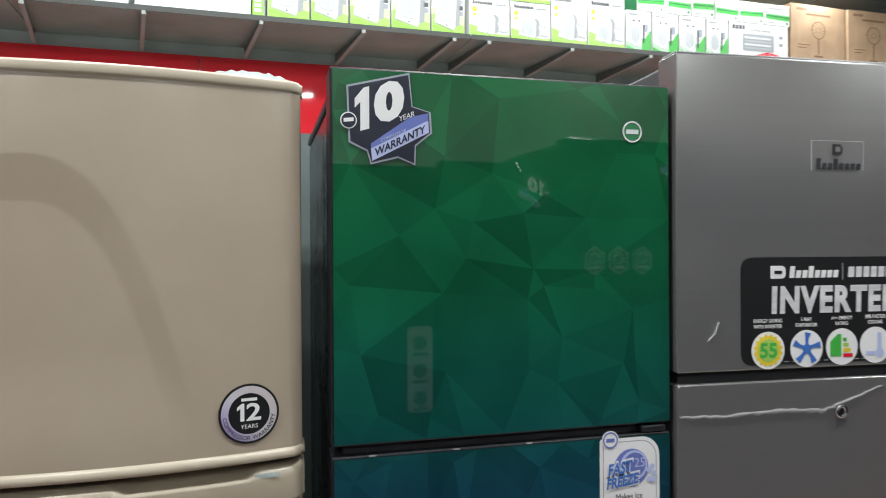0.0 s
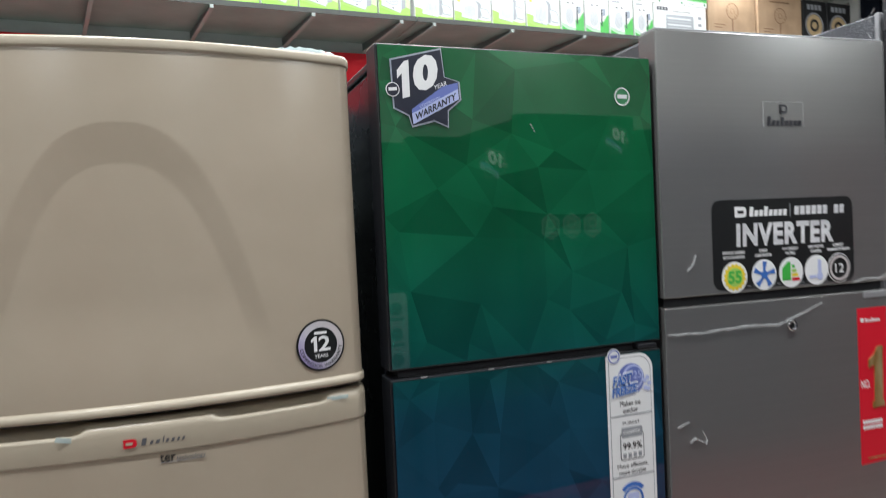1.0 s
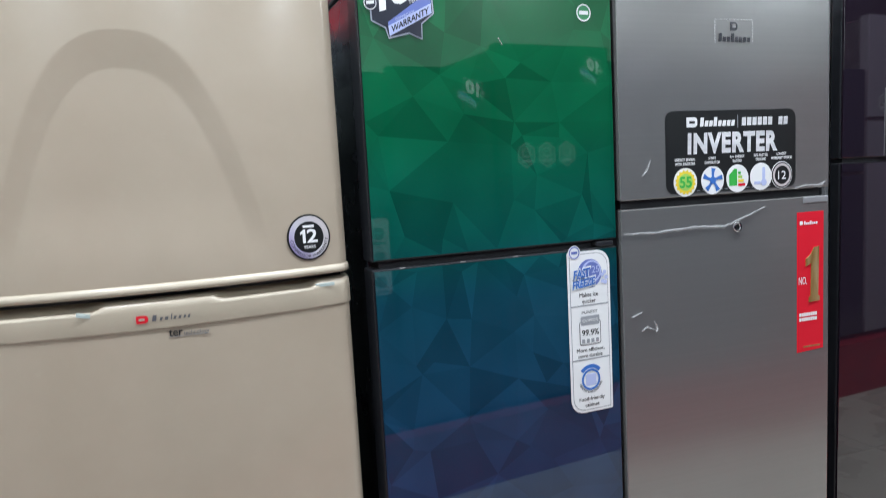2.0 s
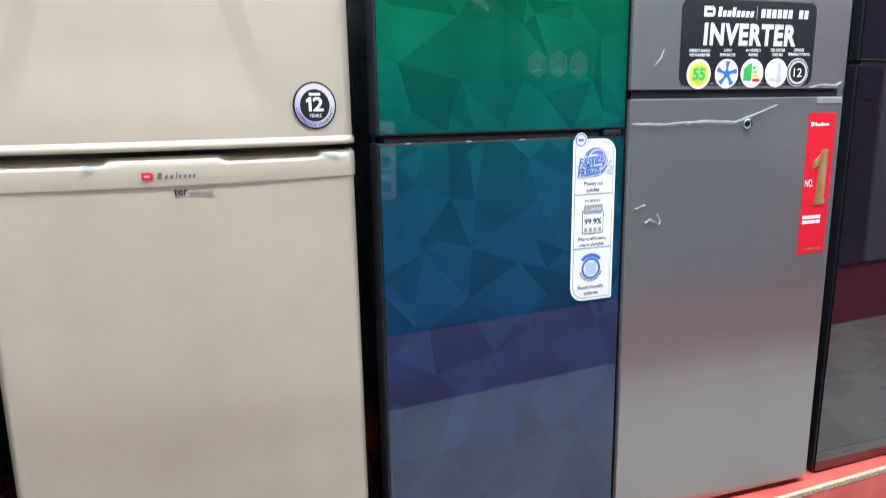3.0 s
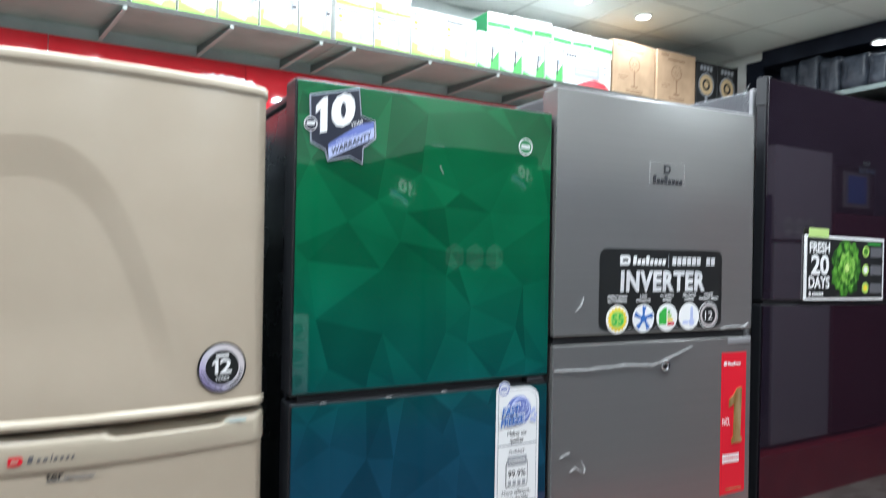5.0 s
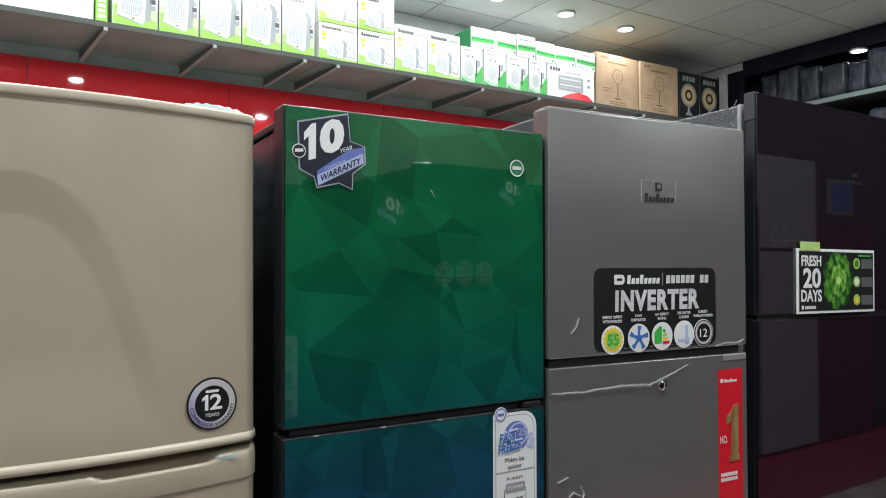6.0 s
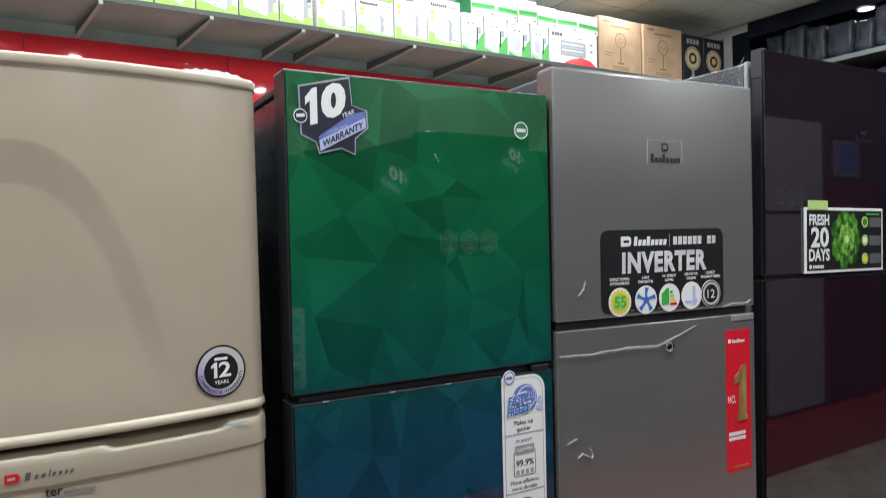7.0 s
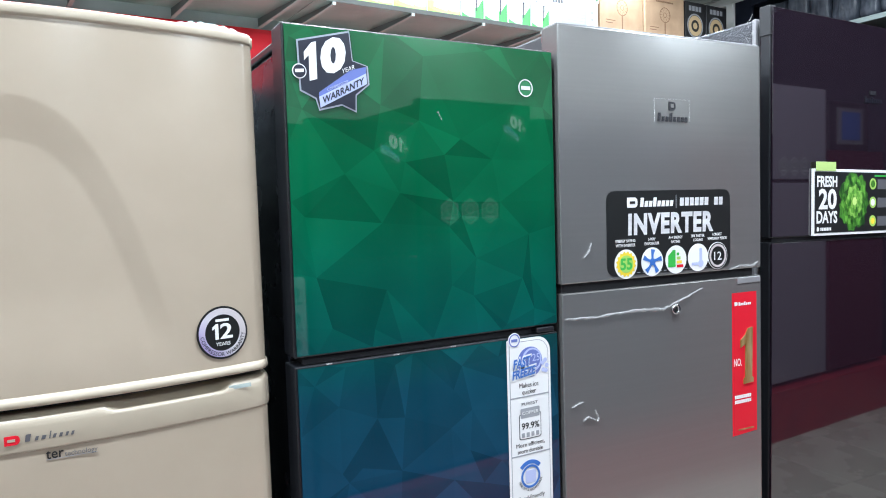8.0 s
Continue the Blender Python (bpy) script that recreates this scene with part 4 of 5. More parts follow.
def dark_fridge():
    t = thing("refrigerator", "tall dark plum glass-fronted refrigerator with lettuce sign", "refrigerator", pose(DARK_X0, DARK_Y0, PLAT_TOP, 0, 0.7, -1.0), "display fridges")
    w = DARK_W
    part("body", block(0.004, w - 0.012, 0.062, 0.70, 0.03, 1.812, 0.006), M_EMBOSSED, t, "embossed silver side walls")
    part("body_frame", block(0.002, w - 0.01, 0.050, 0.0615, 0.03, 1.814, 0.002), M_DOORSIDE, t)
    feet(t, w)
    for name, z0, z1 in (("upper_door", 1.208, 1.838), ("lower_door", 0.004, 1.197)):
        d = part(name, block(0.0, w, 0.004, 0.034, z0, z1, 0.003), M_BLACK, t, "dark door frame")
        part("glass_front", block(0.004, w - 0.002, -0.002, 0.0035, z0 + 0.003, z1 - 0.003, 0.0008, 1), M_DARK, d, "dark plum mirror-like glass")
    part("door_corner", block(-0.002, 0.02, 0.002, 0.036, 1.76, 1.840, 0.002), M_SEAL, t)
    part("seal", block(0.02, w - 0.02, 0.012, 0.049, 0.05, 1.785), M_SEAL, t)
    # clear wrap by the hinge side
    rnd = random.Random(21)
    for i in range(9):
        z = 1.645 + 0.02 * i
        part("film_and_glint", slab_poly([(0, 0), (0.02 * rnd.random() + 0.004, 0.006), (0.012, 0.016), (0.002, 0.02)], -0.001, 0), FILM, t, "torn clear wrap", pose(-0.028 + 0.01 * rnd.random(), 0.05, z, rnd.uniform(-30, 30), 0, 40))
    b = bar(0.452, 0.486, 1.628, 1.640, -0.003, t, INK_SHADOW, "brand_mark")
    tagged(b, "small silver brand bars")
    for i in range(8):
        bar(0.430 + 0.011 * i, 0.438 + 0.011 * i, 1.604, 1.622 if i in (0, 3) else 1.616, -0.003, b, INK_STEEL)
    # sign hung on the door
    x0, x1, z0, z1 = 0.172, 0.561, 1.209, 1.401
    s = part("door_sign", block(x0, x1, -0.0085, -0.003, z0, z1, 0.0008, 1), INK_WHITE, t, "white-framed lettuce sign about freshness")
    Y = -0.0087
    bar(x0 + 0.008, x1 - 0.008, z0 + 0.008, z1 - 0.008, Y, s, INK_BLACK, "sign_field")
    letters("FRESH", INK_WHITE, s, flat(x0 + 0.018, z1 - 0.052, Y - 0.0006), 0.094, 0.032, bold=0.03, tight=True)
    letters("20", INK_WHITE, s, flat(x0 + 0.026, z1 - 0.117, Y - 0.0006), 0.084, 0.060, bold=0.03, tight=True)
    letters("DAYS", INK_WHITE, s, flat(x0 + 0.016, z1 - 0.157, Y - 0.0006), 0.098, 0.036, bold=0.03, tight=True)
    plate("round_mark", round_rect(x0 + 0.018, x0 + 0.028, z0 + 0.013, z0 + 0.025, (0.001, 0.005, 0.005, 0.001)), Y - 0.0006, s, INK_WHITE)
    for i in range(7):
        bar(x0 + 0.034 + 0.0075 * i, x0 + 0.0395 + 0.0075 * i, z0 + 0.014, z0 + 0.023, Y - 0.0006, s, INK_WHITE)
    # printed lettuce: ruffled rings of leaves
    rnd = random.Random(4)
    cx, cz = x0 + 0.195, (z0 + z1) / 2 + 0.002
    for k, (r, ink) in enumerate(((0.078, LEAF_A), (0.066, LEAF_B), (0.054, LEAF_A), (0.043, LEAF_C), (0.031, LEAF_B), (0.021, LEAF_C), (0.011, LEAF_D))):
        n = 60
        ph = rnd.uniform(0, 6)
        pts = []
        for i in range(n):
            a = 2 * math.pi * i / n
            rr = r * (1 + 0.07 * math.sin(7 * a + ph) + 0.05 * math.sin(17 * a + ph * 2) + rnd.uniform(-0.04, 0.04))
            pts.append((cx + rr * 0.92 * math.cos(a), min(max(cz + rr * 1.1 * math.sin(a), z0 + 0.009), z1 - 0.009)))
        plate("lettuce_print", pts, Y - 0.0006 - 0.0004 * k, s, ink, 0.0003)
    for i in range(3):
        z = z1 - 0.042 - 0.056 * i
        part("round_print", ring(x0 + 0.292, z, 0.011, 0.017, Y - 0.0011, Y - 0.0005, 24), INK_LIME, s)
        plate("round_print", disc(x0 + 0.292, z, 0.0105, 20), Y - 0.0005, s, (LEAF_A, INK_WHITE, INK_YELLOW)[i])
        bar(x0 + 0.316, x1 - 0.012, z - 0.016, z + 0.014, Y - 0.0005, s, INK_DARKGREY)
    bar(x0 + 0.30, x1 - 0.02, z1 - 0.02, z1 - 0.015, Y - 0.0005, s, INK_GREEN)
    n = part("sticky_note", block(x0 + 0.012, x0 + 0.105, -0.0105, -0.009, z1 - 0.006, z1 + 0.02, 0.0004, 1), TAPE_GREEN, t, "strip of lime green tape")
    return t


LEAF_A = material("lettuce_dark", (0.05, 0.22, 0.02), 0.4)
LEAF_B = material("lettuce_mid", (0.13, 0.40, 0.04), 0.4)
LEAF_C = material("lettuce_light", (0.28, 0.55, 0.09), 0.4)
LEAF_D = material("lettuce_heart", (0.5, 0.7, 0.2), 0.4)
for leaf, lo, hi in ((LEAF_A, (0.008, 0.05, 0.005), (0.06, 0.22, 0.02)), (LEAF_B, (0.02, 0.11, 0.008), (0.13, 0.36, 0.04)), (LEAF_C, (0.06, 0.22, 0.015), (0.26, 0.5, 0.09))):
    mottle(leaf, lo, hi, 70.0, (1, 1, 0.5), 6.0, 0.4, 0.6)
dark_fridge()

# ---- long wall shelf, its brackets and the goods on it ----
for x0, x1 in ((-4.1, -1.42), (-1.415, 1.19), (1.195, 3.16), (3.165, 5.44)):
    t = thing("wall_shelf", "dark grey wall shelf board full of boxed goods", "shelf", BACK @ pose(x0, 0, SHELF_Z - 0.03), "wall shelf boards")
    part("board", block(0, x1 - x0, 0.004, 0.60, 0, 0.028, 0.002), M_SHELF, t)
    part("front_edge", block(0, x1 - x0, 0.0, 0.0035, -0.002, 0.03, 0.001), M_SHELF_EDGE, t, "thin worn front edge")


def bracket():
    t = thing("shelf_bracket", "grey steel bracket under the wall shelf", "shelf bracket", BACK @ pose(-0.108, 0, SHELF_Z - 0.033), "shelf brackets")
    sk = -0.085
    bm = bmesh.new()
    prof = [(0.0, 0.0), (0.0, -0.018), (0.60, -0.06), (0.60, 0.0)]
    for dx in (0.0, 0.006):
        bm.faces.new([bm.verts.new((dx + sk * y / 0.60, y, z)) for y, z in prof])
    bm.verts.ensure_lookup_table()
    for i in range(4):
        k = (i + 1) % 4
        bm.faces.new((bm.verts[i], bm.verts[k], bm.verts[4 + k], bm.verts[4 + i]))
    bmesh.ops.recalc_face_normals(bm, faces=bm.faces[:])
    part("web", bm, M_BRACKET_DARK, t)
    bm = bmesh.new()
    ring0 = []
    for y, z in ((-0.006, -0.016), (0.60, -0.062)):
        ring0.append([bm.verts.new((dx + sk * y / 0.60, y, z + dz)) for dx, dz in ((-0.008, 0), (0.016, 0), (0.016, -0.005), (-0.008, -0.005))])
    for k in range(4):
        bm.faces.new((ring0[0][k], ring0[0][(k + 1) % 4], ring0[1][(k + 1) % 4], ring0[1][k]))
    bm.faces.new(ring0[0])
    bm.faces.new(ring0[1])
    bmesh.ops.recalc_face_normals(bm, faces=bm.faces[:])
    part("flange", bm, M_BRACKET, t)
    part("end_cap", block(-0.008, 0.014, -0.012, -0.001, -0.024, -0.002, 0.002), M_BRACKET, t, "pale end cap")
    return t


b0 = bracket()
for x in (-2.539, -1.936, -1.343, -0.741, 0.496, 1.076, 1.31, 1.902, 2.504, 3.063, 3.682, 4.285, 4.878):
    copy_thing(b0, BACK @ pose(x, 0, SHELF_Z - 0.033))


def carton_box(name, label, x0, x1, z0, z1, mat, depth=0.3, y0=0.038, group="boxed goods on the shelf", turn=0.0):
    t = thing(name, label, "box", BACK @ pose(x0, y0, z0, 0, 0, turn), group)
    w, h = x1 - x0 - 0.006, z1 - z0
    part("carton", block(0, w, 0, depth, 0, h, 0.003, 1), mat, t)
    return t, w, h


def tilted_body(t, cx, cz, w, h, lean, y):
    """Picture of a small fan heater: pale front with a rounded head, a shaded flank and a barred grille."""
    def at(u, v):
        return (cx + w * (u + lean * 0.12 * v), cz + h * (v - 0.10 * lean * u))
    flank = [at(0.25, -0.50), at(0.62, -0.38), at(0.60, 0.36), at(0.46, 0.48), at(0.2, 0.5)]
    body = plate("heater_picture", flank, y, t, PRINT_SHADE)
    front = [at(-0.5, -0.46), at(0.36, -0.52), at(0.42, -0.44), at(0.40, 0.30), at(0.28, 0.46), at(0.05, 0.52), at(-0.30, 0.48), at(-0.46, 0.34)]
    plate("picture_outline", scale_poly(front, cx, cz, 1.035), y - 0.0004, body, PRINT_GREY)
    plate("picture_face", front, y - 0.0009, body, PRINT_WHITE)
    n = 22
    for k, (r, ink) in enumerate(((0.34, PRINT_GREY), (0.315, PRINT_PALE))):
        plate("grille_field", [at(-0.04 + r * math.copysign(abs(math.cos(2 * math.pi * i / n)) ** 0.6, math.cos(2 * math.pi * i / n)), -0.10 + r * 0.86 * math.copysign(abs(math.sin(2 * math.pi * i / n)) ** 0.6, math.sin(2 * math.pi * i / n))) for i in range(n)], y - 0.0014 - 0.0005 * k, body, ink)
    for i in range(-4, 5):
        u = -0.04 + 0.066 * i
        q = 0.25 * math.sqrt(max(0.1, 1 - (i / 5.5) ** 2))
        plate("grille_bar", [at(u - 0.012, -0.10 - q), at(u + 0.012, -0.10 - q), at(u + 0.012, -0.10 + q), at(u - 0.012, -0.10 + q)], y - 0.0023, body, PRINT_GREY)
    for u in (-0.2, 0.12):
        plate("knob_print", [at(u + 0.05 * math.cos(a * 0.7), 0.33 + 0.04 * math.sin(a * 0.7)) for a in range(9)], y - 0.0014, body, PRINT_GREY)
    plate("knob_print", [at(0.0, -0.47), at(0.07, -0.475), at(0.07, -0.445), at(0.0, -0.44)], y - 0.0014, body, INK_DARKGREY)


def wave_field(t, w, h, base, rise, ink, y, phase=0.0, x0=0.0, x1=1.0):
    n = 14
    top = [(w * (x0 + (x1 - x0) * i / n), h * (base + rise * math.sin(phase + 3.4 * i / n))) for i in range(n + 1)]
    pts = [(min(max(a, 0.002), w - 0.002), b) for a, b in top]
    plate("green_sweep", [(pts[0][0], 0.002)] + [(pts[-1][0], 0.002)] + pts[::-1], y, t, ink)


def heater_face(t, w, h, style):
    """Printed front: sweeps of green, a picture of the heater, bars of type."""
    Y = -0.0004
    if style == "lime":
        wave_field(t, w, h, 0.34, 0.10, PRINT_MINT, Y, 0.4)
        wave_field(t, w, h, 0.22, 0.09, INK_LIME, Y - 0.0006, 0.9)
        wave_field(t, w, h, 0.09, 0.05, BOX_LIME, Y - 0.0012, 2.2)
        tilted_body(t, w * 0.46, h * 0.44, w * 0.66, h * 0.66, 1.0, Y - 0.0018)
        for k in range(3):
            plate("side_picture", round_rect(w * 0.83, w * 0.95, h * (0.30 + 0.09 * k), h * (0.37 + 0.09 * k), 0.004), Y - 0.0018, t, (PRINT_SHADE, INK_DARKGREY, PRINT_GREY)[k])
        for i in range(6):
            bar(w * (0.10 + 0.10 * i), w * (0.18 + 0.10 * i), h * 0.87, h * (0.92 if i % 3 else 0.935), Y - 0.0006, t, INK_GREY)
    elif style == "sun":
        wave_field(t, w, h, 0.20, 0.11, INK_LIME, Y, 1.9)
        wave_field(t, w, h, 0.08, 0.08, BOX_LIME, Y - 0.0006, 2.6)
        tilted_body(t, w * 0.44, h * 0.36, w * 0.46, h * 0.50, 0.6, Y - 0.0012)
        plate("side_picture", [(w * 0.68, h * 0.44), (w * 0.9, h * 0.40), (w * 0.97, h * 0.28), (w * 0.94, h * 0.14), (w * 0.74, h * 0.16)], Y - 0.0012, t, PRINT_GREY)
        plate("side_picture", [(w * 0.70, h * 0.41), (w * 0.88, h * 0.375), (w * 0.94, h * 0.27), (w * 0.92, h * 0.17), (w * 0.75, h * 0.19)], Y - 0.0018, t, PRINT_WHITE)
        plate("sun_print", disc(w * 0.13, h * 0.70, 0.016, 14), Y - 0.0006, t, INK_YELLOW)
        bar(w * 0.09, w * 0.17, h * 0.54, h * 0.60, Y - 0.0006, t, INK_YELLOW)
        for i in range(8):
            bar(w * (0.08 + 0.062 * i), w * (0.13 + 0.062 * i), h * 0.84, h * (0.90 if i else 0.92), Y - 0.0006, t, INK_DARKGREY)
        for i in range(5):
            bar(w * (0.64 + 0.055 * i), w * (0.685 + 0.055 * i), h * 0.845, h * 0.875, Y - 0.0006, t, PRINT_SHADE)
    else:
        wave_field(t, w, h, 0.20, 0.10, INK_PALEGREEN, Y, 2.8)
        wave_field(t, w, h, 0.13, 0.10, INK_GREEN, Y - 0.0006, 3.0)
        wave_field(t, w, h, 0.42, 0.12, INK_GREEN, Y - 0.0012, 4.2, 0.62, 1.0)
        n = 26
        for k, (r, ink) in enumerate(((1.0, PRINT_GREY), (0.94, PRINT_WHITE), (0.70, PRINT_GREY), (0.64, PRINT_PALE))):
            plate("heater_picture", [(w * (0.36 + 0.25 * r * math.cos(2 * math.pi * i / n)), h * (0.40 + 0.30 * r * math.sin(2 * math.pi * i / n))) for i in range(n)], Y - 0.0018 - 0.0005 * k, t, ink)
        for i in range(-3, 4):
            q = 0.17 * math.sqrt(1 - (i / 4.2) ** 2)
            bar(w * (0.36 + 0.042 * i) - 0.0015, w * (0.36 + 0.042 * i) + 0.0015, h * (0.40 - q), h * (0.40 + q), Y - 0.004, t, PRINT_GREY, "grille_bar")
        for u in (0.24, 0.46):
            plate("knob_print", [(w * u, h * 0.74), (w * (u + 0.05), h * 0.72), (w * (u + 0.11), h * 0.735), (w * (u + 0.09), h * 0.76), (w * (u + 0.03), h * 0.77)], Y - 0.0012, t, INK_DARKGREY)
        plate("side_picture", [(w * 0.66, h * 0.22), (w * 0.72, h * 0.20), (w * 0.73, h * 0.66), (w * 0.67, h * 0.66)], Y - 0.0018, t, INK_NAVY)
        plate("side_picture", [(w * 0.735, h * 0.48), (w * 0.86, h * 0.50), (w * 0.87, h * 0.68), (w * 0.735, h * 0.67)], Y - 0.0018, t, INK_GREYBLUE)
        for i in range(5):
            bar(w * (0.10 + 0.07 * i), w * (0.155 + 0.07 * i), h * 0.88, h * 0.92, Y - 0.0006, t, INK_GREY)


# big white carton and the tall heater boxes
t, w, h = carton_box("product_box", "large plain white carton on the wall shelf", -0.789, -0.157, SHELF_Z, 3.53, BOX_WHITE, 0.4)
t, w, h = carton_box("product_box", "plain white carton on the wall shelf", -1.586, -0.818, SHELF_Z, 3.42, BOX_WHITE, 0.4)
bar(0.1, 0.5, 0.2, 0.26, -0.0004, t, INK_GREEN)
t, w, h = carton_box("product_box", "white carton with dark green base print", -2.442, -1.625, SHELF_Z, 3.40, BOX_WHITE, 0.4)
bar(0.02, w - 0.02, 0.02, 0.08, -0.0004, t, INK_GREEN)
t, w, h = carton_box("product_box", "narrow bright green and white carton", -0.153, -0.085, SHELF_Z, 3.45, BOX_LIME, 0.32)
for i in range(5):
    bar(0.012, 0.05, 0.03 + 0.03 * i, 0.05 + 0.03 * i, -0.0004, t, BOX_WHITE)
for a, b in ((-0.066, 0.184), (0.188, 0.419), (0.423, 0.679), (0.683, 0.938), (0.942, 1.168)):
    t, w, h = carton_box("heater_box", "white and lime green fan heater carton", a, b, SHELF_Z, 3.488, BOX_WHITE, 0.3)
    heater_face(t, w, h, "lime")
for a, b in ((1.194, 1.479), (1.483, 1.77), (1.775, 2.045), (2.05, 2.335)):
    t, w, h = carton_box("heater_box", "white and lime green heater carton with yellow mark", a, b, SHELF_Z, 3.34 if b < 1.78 else 3.428, BOX_WHITE, 0.3)
    heater_face(t, w, h, "sun")
for a, b in ((1.194, 1.479), (1.483, 1.77)):
    t, w, h = carton_box("heater_box", "white and lime green heater carton stacked on another", a, b, 3.342, 3.593, BOX_WHITE, 0.28)
    heater_face(t, w, h, "sun")
for a, b in ((2.342, 2.545), (2.552, 2.768), (2.776, 2.995), (3.003, 3.186)):
    t, w, h = carton_box("heater_box", "white and green round-dial heater carton", a, b, SHELF_Z, 3.366, BOX_WHITE, 0.3)
    heater_face(t, w, h, "dial")
t, w, h = carton_box("heater_box", "wide white quartz heater carton with red swoosh", 3.194, 3.726, SHELF_Z, 3.362, BOX_WHITE, 0.3)
pic = plate("heater_picture", round_rect(w * 0.22, w * 0.75, h * 0.27, h * 0.72, 0.012), -0.001, t, PRINT_SHADE)
for i in range(4):
    bar(w * 0.25, w * 0.70, h * (0.32 + 0.09 * i), h * (0.37 + 0.09 * i), -0.0022, pic, PRINT_PALE if i % 2 else PRINT_GREY, "element_bar")
plate("red_sweep", [(w * 0.25, 0.003), (w * 0.98, 0.003), (w * 0.98, h * 0.04), (w * 0.85, h * 0.20), (w * 0.65, h * 0.27), (w * 0.45, h * 0.18), (w * 0.3, h * 0.06)], -0.0016, t, INK_RED)
letters("Quartz Heater", INK_DARKGREY, t, flat(w * 0.35, h * 0.80, -0.0008), w * 0.35, h * 0.07)
for i in range(4):
    bar(w * (0.05 + 0.055 * i), w * (0.095 + 0.055 * i), h * 0.82, h * 0.93, -0.0008, t, INK_DARKGREY)
for i in range(2):
    bar(w * 0.84, w * 0.90, h * (0.45 + 0.2 * i), h * (0.53 + 0.2 * i), -0.0008, t, INK_GREY)
# small green cartons stacked on top
for k, (a, b, hh) in enumerate(((2.43, 2.658, 0.162), (2.677, 2.875, 0.17), (2.881, 3.072, 0.18), (3.078, 3.28, 0.163), (3.284, 3.505, 0.155), (3.514, 3.74, 0.157))):
    z = 3.368 if b < 3.18 else 3.364
    t, w, h = carton_box("product_box", "small white and dark green carton on top of others", a, b, z, z + hh, BOX_WHITE, 0.26, turn=0.0)
    if k == 0:
        part("side_print", block(-0.0012, -0.0002, 0.004, 0.25, 0.004, hh - 0.004), INK_DKGREEN, t)
    for i, ink in enumerate((INK_PALEGREEN, INK_GREEN, INK_GREEN, INK_DKGREEN, INK_GREEN, INK_PALEGREEN)):
        bar(0.003, w - 0.003, h * (0.26 + 0.055 * i), h * (0.26 + 0.055 * (i + 1)) - 0.0004, -0.0004, t, ink, "stripe_print", slope=(0.03, -0.03)[k % 2])
    for i in range(7):
        bar(w * (0.10 + 0.085 * i), w * (0.165 + 0.085 * i), h * 0.76, h * (0.84 if i in (0, 4) else 0.82), -0.001, t, INK_GREY)
    for i in range(4):
        bar(w * (0.12 + 0.07 * i), w * (0.17 + 0.07 * i), h * 0.10, h * 0.16, -0.001, t, PRINT_SHADE)
    plate("round_mark", disc(w * 0.88, h * 0.14, 0.010, 14), -0.001, t, INK_DKGREEN)
# brown fan cartons
for a, b in ((3.747, 4.283), (4.29, 4.799)):
    t, w, h = carton_box("fan_carton", "brown cardboard pedestal fan carton", a, b, SHELF_Z, 3.553, BOX_BROWN, 0.42, turn=1.5 if a < 4.0 else -1.0)
    Y = -0.0005
    g = part("fan_print", ring(w * 0.5, h * 0.60, 0.062, 0.068, Y - 0.0006, Y, 30), INK_BROWN, t, "printed outline of a pedestal fan")
    part("fan_ring", ring(w * 0.5, h * 0.60, 0.018, 0.022, Y - 0.0006, Y, 20), INK_BROWN, g)
    for i in range(12):
        a_ = 2 * math.pi * i / 12
        plate("fan_line", [(w * 0.5 + 0.022 * math.cos(a_ - 0.08), h * 0.6 + 0.022 * math.sin(a_ - 0.08)), (w * 0.5 + 0.062 * math.cos(a_ - 0.03), h * 0.6 + 0.062 * math.sin(a_ - 0.03)), (w * 0.5 + 0.062 * math.cos(a_ + 0.03), h * 0.6 + 0.062 * math.sin(a_ + 0.03))], Y, g, INK_BROWN)
    bar(w * 0.5 - 0.006, w * 0.5 + 0.006, h * 0.2, h * 0.46, Y, t, INK_BROWN)
    bar(w * 0.42, w * 0.58, h * 0.16, h * 0.19, Y, t, INK_BROWN)
    for i in range(10):
        bar(w * (0.27 + 0.045 * i), w * (0.31 + 0.045 * i), h * 0.83, h * 0.86, Y, t, INK_BROWN)
    for i in range(4):
        bar(w * (0.10 + 0.05 * i), w * (0.14 + 0.05 * i), h * 0.90, h * 0.94, Y, t, INK_BROWN)
    for j in range(2):
        bar(w * 0.12, w * (0.34 - 0.06 * j), h * (0.34 - 0.05 * j), h * (0.355 - 0.05 * j), Y, t, INK_BROWN)
        bar(w * 0.30, w * 0.70, h * (0.10 - 0.04 * j), h * (0.115 - 0.04 * j), Y, t, INK_BROWN)
    part("tape_strip", block(w * 0.44, w * 0.56, -0.0006, 0.42, h, h + 0.0012), BOX_TAPE, t)
